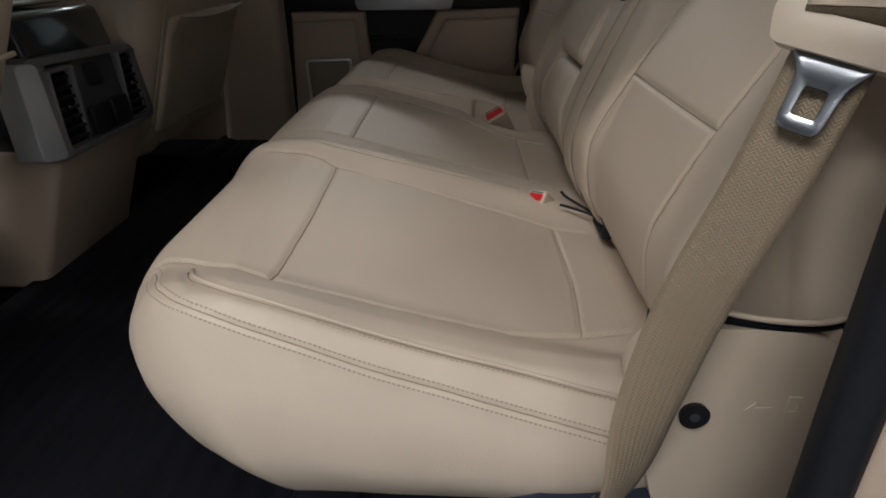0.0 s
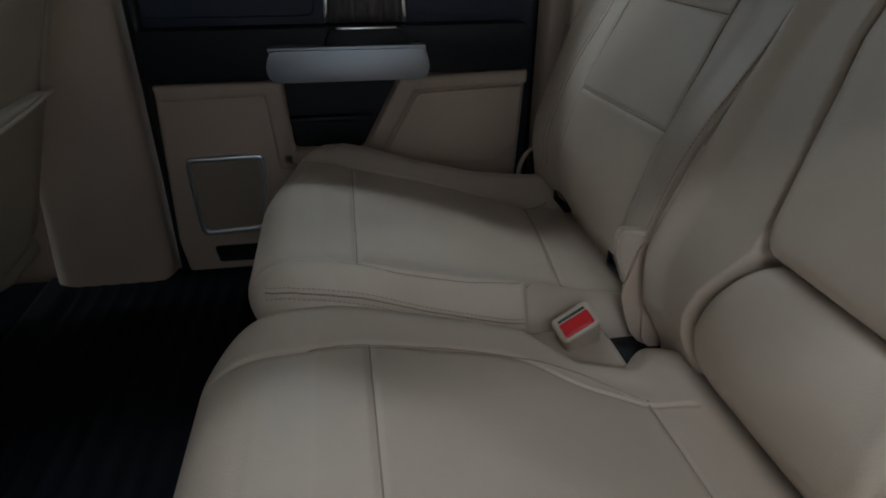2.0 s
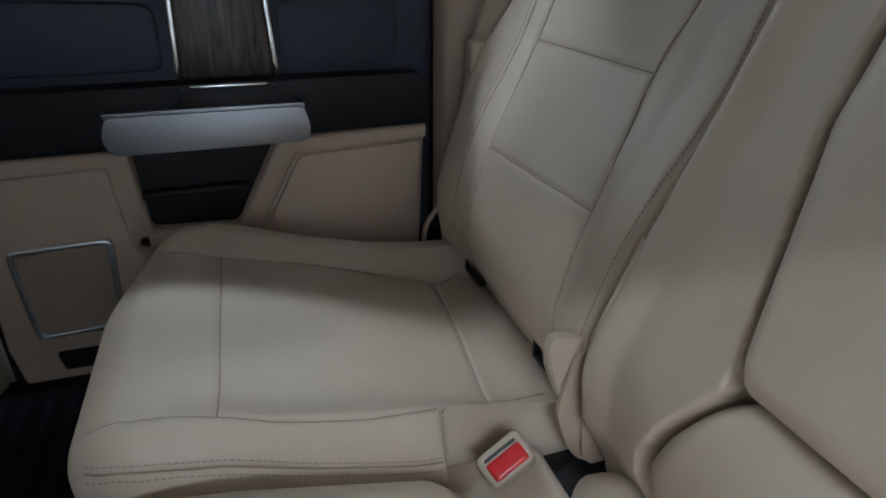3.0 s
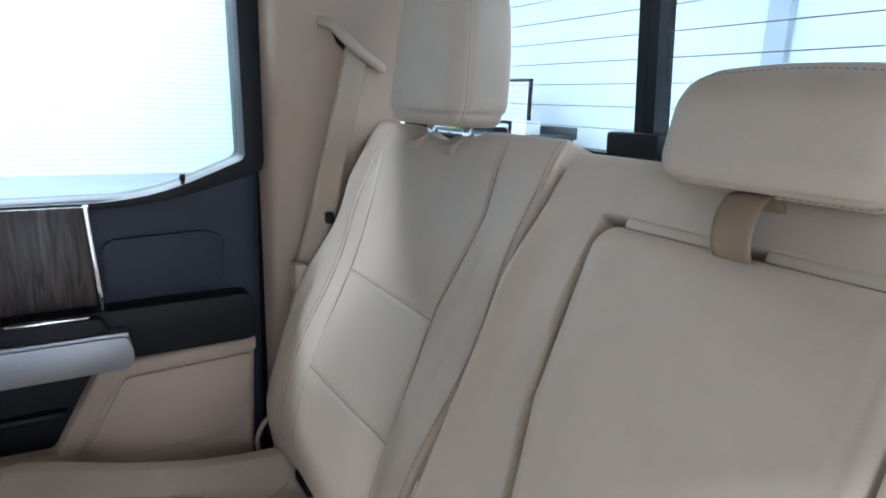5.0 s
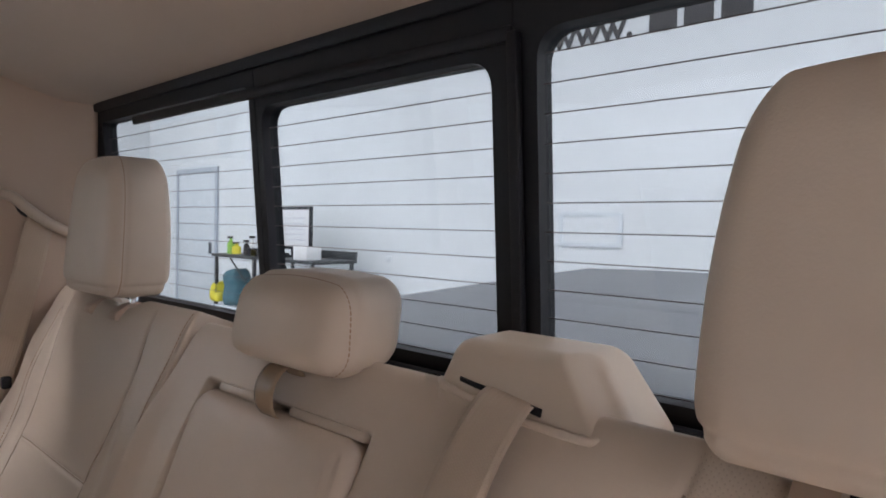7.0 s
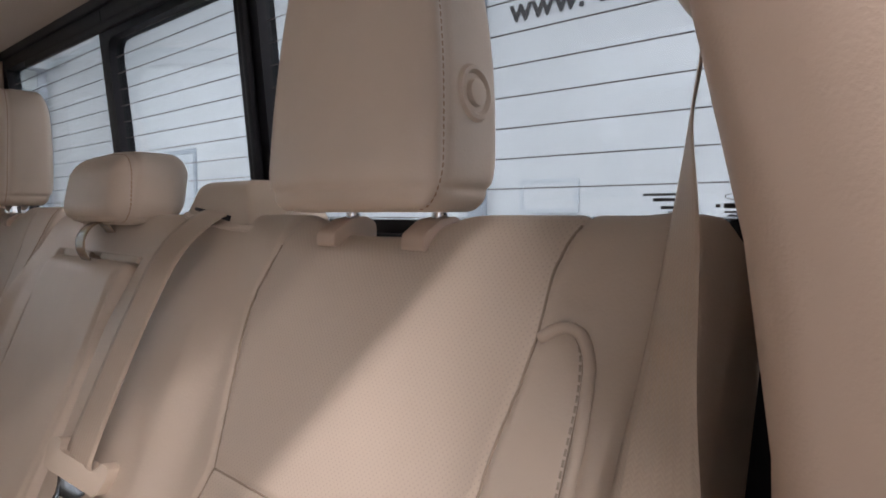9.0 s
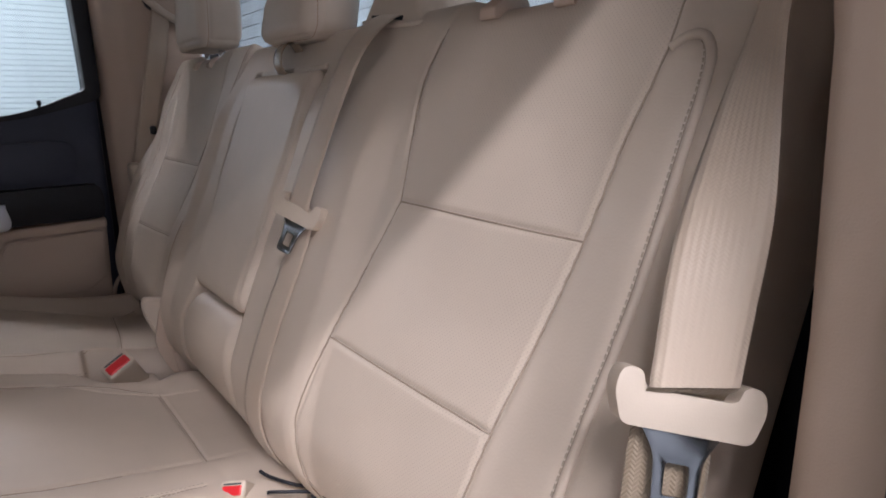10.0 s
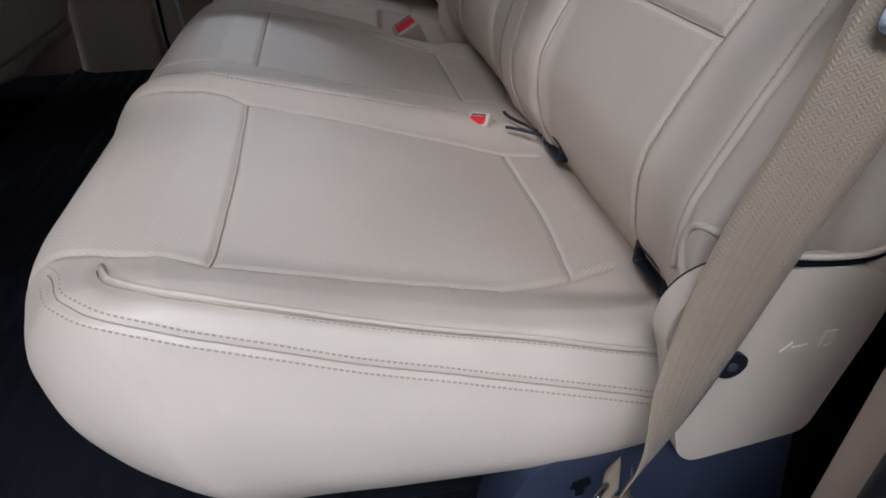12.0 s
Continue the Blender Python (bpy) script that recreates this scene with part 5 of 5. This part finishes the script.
strip(b3, [(0.556, 0.786, 0.968), (0.545, 0.776, 0.945), (0.532, 0.778, 0.88), (0.515, 0.783, 0.80), (0.487, 0.787, 0.68), (0.466, 0.789, 0.61), (0.450, 0.790, 0.56), (0.435, 0.795, 0.45)],
      [(0.85, 0, -0.5), (0.88, 0, -0.45), (0.95, 0, -0.3), (0.97, -0.05, -0.2), (0.9, -0.25, -0.1), (0.8, -0.5, 0), (0.65, -0.7, 0), (0.5, -0.8, 0)])
pad("belt_stop", (0.488, 0.772, 0.652), (0.503, 0.790, 0.674), (0.004, 0.004, 0.004), 0.004, BLACK, b3, "black belt stop")
pad("tongue_slide", (0.424, 0.765, 0.528), (0.452, 0.805, 0.582), (0.008, 0.01, 0.01), 0.004, TRIM_LIGHT, b3, "tan plastic belt slide")

for side, name in ((1, "passenger"), (-1, "driver")):
    gd = thing("belt_guide", f"tan crescent belt guide with dark slot on the {name} side pillar", "belt guide", (0.545, side * 0.80, 0.955), "belt guides")
    arc = catmull([(0.488, side * 0.800, 1.006), (0.506, side * 0.782, 1.000), (0.526, side * 0.772, 0.980), (0.556, side * 0.770, 0.956), (0.588, side * 0.778, 0.940), (0.606, side * 0.796, 0.934)], 6)
    tube("bezel", arc, 0.0095, TRIM_LIGHT, gd, "", 10)
    part("slot", prism([(0.508, 0.995), (0.530, 0.972), (0.600, 0.937), (0.602, 0.928), (0.548, 0.950), (0.518, 0.972)], "y", side * 0.788 - 0.010, side * 0.788 + 0.010, 0.003), BLACK, gd, "dark belt slot")

# ---- buckles, anchors and hinge covers ----
def buckle(mid, aim, wide, label, scale=1.0):
    b = thing("belt_buckle", label, "buckle", mid, "rear belt buckles")
    a = Vector(aim).normalized()
    s = Vector(wide)
    s = (s - a * s.dot(a)).normalized()
    u = s.cross(a).normalized()
    m = Matrix((s, a, u)).transposed().to_4x4()
    m.translation = Vector(mid)

    def place(p, n):
        return np.array([m @ Vector(v) for v in (p * scale).tolist()])

    pad("body", (-0.018, -0.070, -0.012), (0.018, 0.0, 0.012), (0.005, 0.004, 0.005), 0.0025, TRIM_LIGHT, b, "tan plastic buckle body", place)
    pad("button", (-0.0140, -0.006, -0.0045), (0.0140, 0.0012, 0.0090), (0.002, 0.002, 0.002), 0.002, RED, b, "red release button", place)
    pad("slit", (-0.013, -0.01, -0.0078), (0.013, 0.0005, -0.0050), (0.001, 0.0005, 0.001), 0.003, DARK_STEEL, b, "dark latch slit", place)
    return b


buckle((0.258, 0.219, 0.262), (-0.35, -0.55, 0.76), (0.82, 0.1, 0.45), "tan belt buckle with red button between the cushions", 1.5)
buckle((0.303, -0.266, 0.246), (-0.55, -0.45, 0.7), (0.5, -0.6, 0.2), "small tan belt buckle with red button sunk in the cushion", 0.95)
for pts in ([(0.345, -0.252, 0.247), (0.351, -0.264, 0.243), (0.368, -0.292, 0.240), (0.388, -0.30, 0.230)], [(0.336, -0.298, 0.243), (0.344, -0.300, 0.242), (0.38, -0.318, 0.236), (0.40, -0.32, 0.225)]):
    an = thing("buckle_strap", "short black buckle strap between cushion and backrest", "strap", pts[0], "buckle straps")
    tube("cord", catmull(pts, 5), 0.0023, BLACK, an, "", 8)
for ya, yb in ((-0.673, -0.608), (-0.386, -0.319), (0.345, 0.41), (0.60, 0.665)):
    lat = thing("child_seat_anchor", "black child seat anchor slot below the backrest", "anchor", (0.40, (ya + yb) / 2, 0.235), "child seat anchors")
    part("bezel", frame_prism([(ya, 0.224), (yb, 0.224), (yb, 0.252), (ya, 0.252)], [(ya + 0.006, 0.229), (yb - 0.006, 0.229), (yb - 0.006, 0.247), (ya + 0.006, 0.247)], "x", 0.384, 0.398, 0.002), BLACK, lat)
    part("recess", box((0.394, ya + 0.003, 0.227), (0.402, yb - 0.003, 0.249)), BLACK, lat)

cover_poly = [(0.310, 0.300), (0.312, 0.320), (0.324, 0.338), (0.348, 0.348), (0.425, 0.345), (0.455, 0.337), (0.481, 0.325), (0.478, 0.285), (0.460, 0.172), (0.362, 0.155), (0.348, 0.168), (0.318, 0.280)]
hc = thing("hinge_cover", "tan plastic hinge cover beside the rear seat cushion", "hinge cover", (0.39, -0.77, 0.16))
part("shell", prism(round_poly(cover_poly, 0.012, 4), "y", -0.793, -0.773, 0.007, 3), TRIM_LIGHT, hc)
# Black sheet added to darken the gap round the cover's edge.
part("gap_sheet", prism(round_poly([(0.390 + (x - 0.390) * 0.955, 0.25 + (z - 0.25) * 0.97) for x, z in cover_poly], 0.012, 4), "y", -0.777, -0.768), BLACK, hc, "black sheet that darkens the gap behind the cover")
bm = bmesh.new()
bmesh.ops.create_cone(bm, cap_ends=True, segments=24, radius1=0.011, radius2=0.012, depth=0.006, matrix=Matrix.Translation((0.366, -0.794, 0.268)) @ Euler((radians(90), 0, 0)).to_matrix().to_4x4())
cap = part("screw_cap", bm, BLACK, hc, "black screw cap")
bm = bmesh.new()
bmesh.ops.create_cone(bm, cap_ends=True, segments=6, radius1=0.004, radius2=0.004, depth=0.002, matrix=Matrix.Translation((0.366, -0.7975, 0.268)) @ Euler((radians(90), 0, 0)).to_matrix().to_4x4())
part("socket", bm, DARK_STEEL, cap)
part("arrow", prism([(0.404, 0.272), (0.412, 0.280), (0.412, 0.275), (0.425, 0.276), (0.425, 0.270), (0.412, 0.269), (0.412, 0.264)], "y", -0.7942, -0.792), TRIM_LIGHT, hc, "moulded arrow")
part("mark", frame_prism([(0.436, 0.270), (0.446, 0.270), (0.446, 0.286), (0.436, 0.286)], [(0.438, 0.272), (0.444, 0.272), (0.444, 0.280), (0.438, 0.280)], "y", -0.7942, -0.792), TRIM_LIGHT, hc, "moulded lock mark")
for side in (-1, 1):
    base_x = thing("seat_bracket", "black steel seat bracket bolted to the floor", "bracket", (0.25, side * 0.76, FLOOR - 0.012), "seat brackets")
    y0, y1 = sorted((side * 0.715, side * 0.775))
    bow = [(0.20, FLOOR - 0.012), (0.50, FLOOR - 0.012), (0.47, 0.16), (0.34, 0.175), (0.27, 0.165), (0.235, 0.15), (0.215, 0.11)]
    part("plate", prism(round_poly(bow, 0.02, 4), "y", y0, y1, 0.008), BLACK_BLUE, base_x)
    hook = [(0.272, 0.126), (0.286, 0.130), (0.289, 0.120), (0.284, 0.116), (0.283, 0.106), (0.276, 0.105), (0.275, 0.115), (0.270, 0.117)]
    part("hook_hole", prism(hook, "y", side * 0.7752 - 0.0008, side * 0.7752 + 0.0008), RUBBER, base_x, "black hook shaped hole")
    part("bolt_head", prism([(0.236 + 0.012 * math.cos(a), 0.10 + 0.012 * math.sin(a)) for a in np.linspace(0, 2 * math.pi, 7)[:-1]], "y", side * 0.778 - 0.006, side * 0.778 + 0.006, 0.002), DARK_STEEL, base_x)
lp = thing("release_loop", "tan release loop beside the passenger backrest", "loop", (0.37, 0.79, 0.2))
tube("cord", catmull([(0.385, 0.775, 0.300), (0.362, 0.785, 0.276), (0.350, 0.790, 0.240), (0.356, 0.790, 0.205), (0.380, 0.788, 0.188), (0.415, 0.780, 0.182)], 6), 0.005, TRIM_TAN, lp, "", 8)
pad("backing", (0.365, 0.765, 0.185), (0.43, 0.786, 0.285), (0.01, 0.008, 0.012), 0.008, BLACK, lp, "black plastic backing")

for poly, y0, y1, gname in (([(0.371, 0.336), (0.362, 0.300), (0.364, 0.247), (0.370, 0.196), (0.405, 0.165), (0.44, 0.20), (0.445, 0.32), (0.40, 0.348)], 0.2475, 0.2525, "flat"),
                            ([(0.350, 0.338), (0.362, 0.347), (0.42, 0.352), (0.44, 0.30), (0.40, 0.18), (0.374, 0.186), (0.357, 0.205), (0.343, 0.238), (0.334, 0.273), (0.342, 0.306)], 0.2545, 0.2605, "curved")):
    bt = thing("backrest_hinge", f"{gname} tan plastic hinge cover between the split backrests", "hinge cover", (0.38, (y0 + y1) / 2, 0.2), "backrest hinges")
    part("cover", prism(round_poly(poly, 0.012, 4), "y", y0, y1, 0.002, 2), TRIM_TAN, bt)
well = thing("buckle_well", "black plastic well under the buckle between the cushions", "plastic well", (0.32, 0.215, FLOOR - 0.012))
part("tray", box((0.325, 0.186, FLOOR - 0.012), (0.44, 0.276, 0.185), 0.006), BLACK, well)
part("buckle_shelf", box((0.185, 0.186, FLOOR - 0.012), (0.330, 0.284, 0.205), 0.012, 3), LEATHER, well, "tan leather shelf under the buckle")

# ---- passenger rear door ----
door = thing("door_1", "closed rear passenger door, dark upper trim and tan lower panel", "door", (0, 0.85, 0.0), "", "structure")
upper = [(-0.36, 0.02), (0.375, 0.02), (0.385, 0.75), (0.355, 0.757), (0.31, 0.738), (0.25, 0.714), (0.18, 0.706), (-0.36, 0.70)]
part("door_trim", prism(upper, "y", 0.845, 0.93, 0.014, 3), BLACK_BLUE, door, "dark plastic upper trim")
part("upper_inset", prism(round_poly([(0.128, 0.545), (0.312, 0.545), (0.318, 0.63), (0.29, 0.645), (0.128, 0.64)], 0.02, 4), "y", 0.832, 0.85, 0.008, 3), BLACK_BLUE, door)
part("upper_inset", prism(round_poly([(-0.345, 0.545), (-0.045, 0.545), (-0.045, 0.64), (-0.345, 0.65)], 0.02, 4), "y", 0.834, 0.85, 0.008, 3), BLACK_BLUE, door)
lower = [(-0.350, 0.436), (-0.116, 0.436), (-0.108, 0.298), (0.028, 0.292), (0.106, 0.436), (0.362, 0.444), (0.345, 0.06), (0.30, 0.0), (-0.26, -0.03), (-0.325, -0.01), (-0.358, 0.04), (-0.366, 0.11)]
lp = part("lower_panel", prism(lower, "y", 0.822, 0.865, 0.010, 3), TRIM_TAN, door, "tan lower panel")
front_rim = [(-0.349, 0.435), (-0.117, 0.435), (-0.103, 0.26), (-0.14, 0.26), (-0.152, 0.408), (-0.344, 0.403)]
part("panel_rim", prism(front_rim, "y", 0.808, 0.83, 0.008, 3), TRIM_TAN, door)
rear_rim = [(0.107, 0.435), (0.361, 0.443), (0.361, 0.415), (0.135, 0.408), (0.064, 0.28), (0.028, 0.286)]
part("panel_rim", prism(rear_rim, "y", 0.808, 0.83, 0.008, 3), TRIM_TAN, door)
part("panel_rim", prism([(-0.135, 0.300), (0.066, 0.292), (0.066, 0.262), (-0.135, 0.268)], "y", 0.808, 0.83, 0.008, 3), TRIM_TAN, door)
part("rear_inset", prism(round_poly([(0.075, 0.285), (0.14, 0.402), (0.352, 0.410), (0.345, 0.29), (0.30, 0.255), (0.10, 0.262)], 0.012, 4), "y", 0.815, 0.83, 0.006, 3), TRIM_TAN, door)
part("pocket_back", box((-0.115, 0.838, 0.29), (0.11, 0.848, 0.44)), BLACK, door, "", False)
part("pocket_lip", box((-0.112, 0.818, 0.348), (0.055, 0.84, 0.362), 0.005), BLACK, door)
part("armrest", prism(round_poly([(-0.355, 0.440), (0.358, 0.446), (0.362, 0.50), (0.352, 0.532), (-0.352, 0.530), (-0.36, 0.48)], 0.015, 4), "y", 0.798, 0.86, 0.012, 3), BLACK, door, "black armrest band")
part("switch_pod", prism(round_poly([(-0.035, 0.495), (0.128, 0.495), (0.115, 0.528), (-0.022, 0.528)], 0.006, 3), "y", 0.776, 0.80, 0.006, 2), BLACK, door)
part("switch_trim", box((-0.01, 0.778, 0.528), (0.10, 0.792, 0.533), 0.002), CHROME, door)
part("pull_handle", prism(round_poly([(-0.128, 0.442), (0.150, 0.442), (0.158, 0.462), (0.150, 0.497), (-0.128, 0.497), (-0.138, 0.465)], 0.012, 3), "y", 0.762, 0.81, 0.014, 3), SATIN, door, "satin silver pull handle")
part("handle_edge", prism(round_poly([(-0.128, 0.488), (0.150, 0.488), (0.152, 0.502), (-0.132, 0.502)], 0.004, 3), "y", 0.768, 0.81, 0.004, 2), SATIN, door)
part("wood_panel", prism([(-0.022, 0.533), (0.114, 0.533), (0.106, 0.698), (-0.014, 0.698)], "y", 0.828, 0.85, 0.003), WOOD, door, "dark wood veneer panel")
for x0, x1 in ((-0.027, -0.018), (0.119, 0.110)):
    part("chrome_strip", prism([(x0 - 0.004, 0.53), (x0 + 0.004, 0.53), (x1 + 0.004, 0.70), (x1 - 0.004, 0.70)], "y", 0.824, 0.85, 0.002), CHROME, door)
rim = round_poly([(-0.319, 0.291), (-0.168, 0.294), (-0.180, 0.131), (-0.314, 0.126)], 0.016, 4)
rin = round_poly([(-0.311, 0.283), (-0.176, 0.286), (-0.188, 0.139), (-0.306, 0.134)], 0.013, 4)
part("speaker_rim", frame_prism(rim, rin, "y", 0.811, 0.825, 0.002), SPEAKER_CHROME, door, "chrome speaker rim")
part("speaker_grille", prism(rin, "y", 0.817, 0.825), GRILLE, door, "tan perforated speaker grille")
part("reflector", prism(round_poly([(-0.296, 0.094), (-0.205, 0.094), (-0.211, 0.056), (-0.290, 0.057)], 0.006, 3), "y", 0.819, 0.825), BLACK, door, "black oblong reflector")
frame_out = round_poly([(-0.40, 0.69), (0.20, 0.69), (0.395, 0.745), (0.395, 1.12), (0.345, 1.215), (-0.40, 1.24)], [0.01, 0.1, 0.02, 0.08, 0.05, 0.01], 6)
frame_in = round_poly([(-0.34, 0.70), (0.20, 0.702), (0.362, 0.768), (0.358, 1.105), (0.318, 1.185), (-0.34, 1.205)], [0.01, 0.1, 0.012, 0.08, 0.05, 0.01], 6)
part("window_frame", frame_prism(frame_out, frame_in, "y", 0.84, 0.93, 0.005), BLACK, door)
g = part("pane", prism(frame_in, "y", 0.895, 0.90), GLASS, door, "clear side glass", False)
g.visible_shadow = False
tube("lock_pin", [(0.258, 0.852, 0.70), (0.258, 0.852, 0.742)], 0.0035, BLACK, door, "", 8)
tube("lock_base", [(0.258, 0.852, 0.708), (0.258, 0.852, 0.716)], 0.008, BLACK, door, "", 10)
tube("lock_head", [(0.258, 0.852, 0.732), (0.258, 0.852, 0.743)], 0.005, BLACK, door, "", 10)

# ---- front seats and console ----
def front_seat(mid, half, slope, foot, label):
    """A front seat from behind: half its width, the backrest's slope and its narrowing towards the foot."""
    s = thing("front_seat", label, "seat", (-0.7, mid, FLOOR - 0.012), "front seats")

    def lean(p, n):
        q = p.copy()
        q[:, 0] += slope * (p[:, 2] - 0.2)
        t = smooth01((p[:, 2] - 0.2) / 0.5)
        q[:, 1] = mid + (p[:, 1] - mid) * (foot + (1 - foot) * t)
        back = n[:, 0] > 0.3
        q[:, 0] -= back * 0.005 * np.exp(-((np.abs(np.abs(p[:, 1] - mid) - half * 0.80) / 0.006) ** 2))
        return q

    back = pad("backrest", (-0.72, mid - half, 0.19), (-0.555, mid + half, 0.95), (0.05, 0.045, 0.05), 0.010, SEAT_BACK, s, "", lean)
    back_tree = surface_of(back)
    for side in (-1, 1):
        rim = [(-0.3, mid + side * half * 0.80 * (foot + (1 - foot) * float(smooth01((z - 0.2) / 0.5))), z) for z in (0.24, 0.4, 0.55, 0.7, 0.85)]
        laid_tube("piping", back_tree, rim, (-1, 0, 0), 0.0026, SEAT_BACK, back, "", 0.0008)

    def pocket(p, n):
        q = lean(p, n)
        top = smooth01((p[:, 2] - 0.42) / 0.05)
        q[:, 0] += 0.010 * top * (n[:, 0] > 0)
        for k in range(len(q)):
            q[k, 0] += 0.004 * noise.noise(Vector((p[k, 1] * 14, p[k, 2] * 10, mid))) * (n[k, 0] > 0.3)
        return q

    wide = half * 0.74
    pad("map_pocket", (-0.58, mid - wide, 0.215), (-0.543, mid + wide, 0.475), (0.010, 0.02, 0.012), 0.010, SEAT_BACK, s, "tan leather map pocket", pocket)
    tube("pocket_piping", [(-0.533 + slope * 0.27 + 0.004, mid - wide * 0.95 + wide * 1.9 * k / 20, 0.475 - 0.012 * math.sin(math.pi * k / 20)) for k in range(21)], 0.004, SEAT_BACK, s, "", 8)

    def skirt(p, n):
        q = p.copy()
        for k in range(len(q)):
            q[k] += n[k] * 0.014 * noise.noise(Vector(p[k] * 12.0))
        return q

    pad("skirt", (-0.74, mid - half * foot * 0.98, 0.165), (-0.555, mid + half * foot * 0.98, 0.245), (0.035, 0.04, 0.03), 0.012, SEAT_BACK, s, "soft gathered leather skirt", skirt)
    pad("seat", (-1.2, mid - 0.25, 0.12), (-0.70, mid + 0.25, 0.32), (0.05, 0.05, 0.05), 0.02, SEAT_BACK, s)
    part("seat_base", box((-1.15, mid - 0.18, FLOOR - 0.012), (-0.78, mid + 0.18, 0.14), 0.02), BLACK, s)
    return s


front_seat(0.43, 0.285, 0.35, 0.98, "tan leather front passenger seat seen from behind")
front_seat(-0.512, 0.285, 0.33, 0.72, "tan leather driver seat seen from behind")
con = thing("centre_console", "tan console with air vents facing the rear seats", "console", (-0.6, -0.03, FLOOR - 0.012))
part("body", prism([(-0.615, FLOOR - 0.012), (-0.56, 0.16), (-0.512, 0.285), (-0.60, 0.285), (-1.1, 0.285), (-1.1, FLOOR - 0.012)], "y", -0.185, 0.135, 0.015, 3), TRIM_TAN, con, "tan plastic lower console")
part("top", prism([(-0.60, 0.27), (-0.525, 0.29), (-0.535, 0.43), (-0.555, 0.51), (-1.1, 0.52), (-1.1, 0.27)], "y", -0.155, 0.118, 0.012, 3), PAINT, con, "glossy black console top")
part("top_edge", box((-1.0, -0.165, 0.515), (-0.605, 0.12, 0.523), 0.003), CHROME, con)


def on_console(y, z):
    return -0.515 - 0.10 * max(0.0, z - 0.30)


def face_box(y0, y1, z0, z1, d0, d1, bevel):
    bm = box((d0, y0, z0), (d1, y1, z1), bevel)
    for v in bm.verts:
        v.co.x += on_console(v.co.y, v.co.z)
    return bm


fo = round_poly([(-0.196, 0.272), (0.156, 0.275), (0.146, 0.432), (-0.186, 0.446)], 0.022, 4)
fi = round_poly([(-0.154, 0.287), (0.138, 0.288), (0.130, 0.420), (-0.150, 0.432)], 0.012, 4)
bm = frame_prism(fo, fi, "x", -0.03, 0.012, 0.004)
for v in bm.verts:
    v.co.x += on_console(v.co.y, v.co.z) - (0.02 * (-0.16 - v.co.y) / 0.036 if v.co.y < -0.16 else 0)
part("bezel", bm, CONSOLE_GREY, con, "satin grey bezel")
bm = prism(round_poly([(-0.206, 0.280), (-0.168, 0.278), (-0.166, 0.438), (-0.196, 0.440)], 0.010, 4), "x", -0.030, 0.016, 0.005, 2)
for v in bm.verts:
    v.co.x += on_console(v.co.y, v.co.z) - (0.02 * (-0.16 - v.co.y) / 0.036 if v.co.y < -0.16 else 0)
part("side_strip", bm, SILVER_PAINT, con, "satin silver side strip")
part("face", face_box(-0.150, 0.134, 0.288, 0.428, -0.01, 0.006, 0.004), DARK_STEEL, con)
for y0, y1 in ((-0.158, -0.086), (0.066, 0.132)):
    vent = part("air_vent", frame_prism([(y0, 0.288), (y1, 0.288), (y1, 0.424), (y0, 0.424)], [(y0 + 0.006, 0.294), (y1 - 0.009, 0.294), (y1 - 0.009, 0.418), (y0 + 0.006, 0.418)], "x", on_console(0, 0.36) - 0.004, on_console(0, 0.36) + 0.016, 0.002), CONSOLE_GREY, con, "grey framed air vent")
    part("duct", face_box(y0 + 0.004, y1 - 0.006, 0.292, 0.420, 0.004, 0.0075, 0.001), RUBBER, vent, "black duct behind the blades")
    for k in range(7):
        z = 0.302 + k * 0.0172
        part("vent_blade", face_box(y0 + 0.007, y1 - 0.010, z - 0.002, z + 0.004, 0.006, 0.014, 0.001), BLACK, vent)
    part("vent_tab", face_box((y0 + y1) / 2 - 0.012, (y0 + y1) / 2 + 0.008, 0.354, 0.363, 0.012, 0.020, 0.002), STEEL, vent)
for y0 in (-0.072, 0.0):
    part("socket_door", face_box(y0, y0 + 0.060, 0.292, 0.346, 0.005, 0.018, 0.006), BLACK, con)
    part("socket_mark", face_box(y0 + 0.026, y0 + 0.036, 0.316, 0.319, 0.0158, 0.0166, 0.0), PALE_GREY, con)
part("usb_port", face_box(-0.036, 0.004, 0.378, 0.416, 0.004, 0.012, 0.003), BLACK, con)
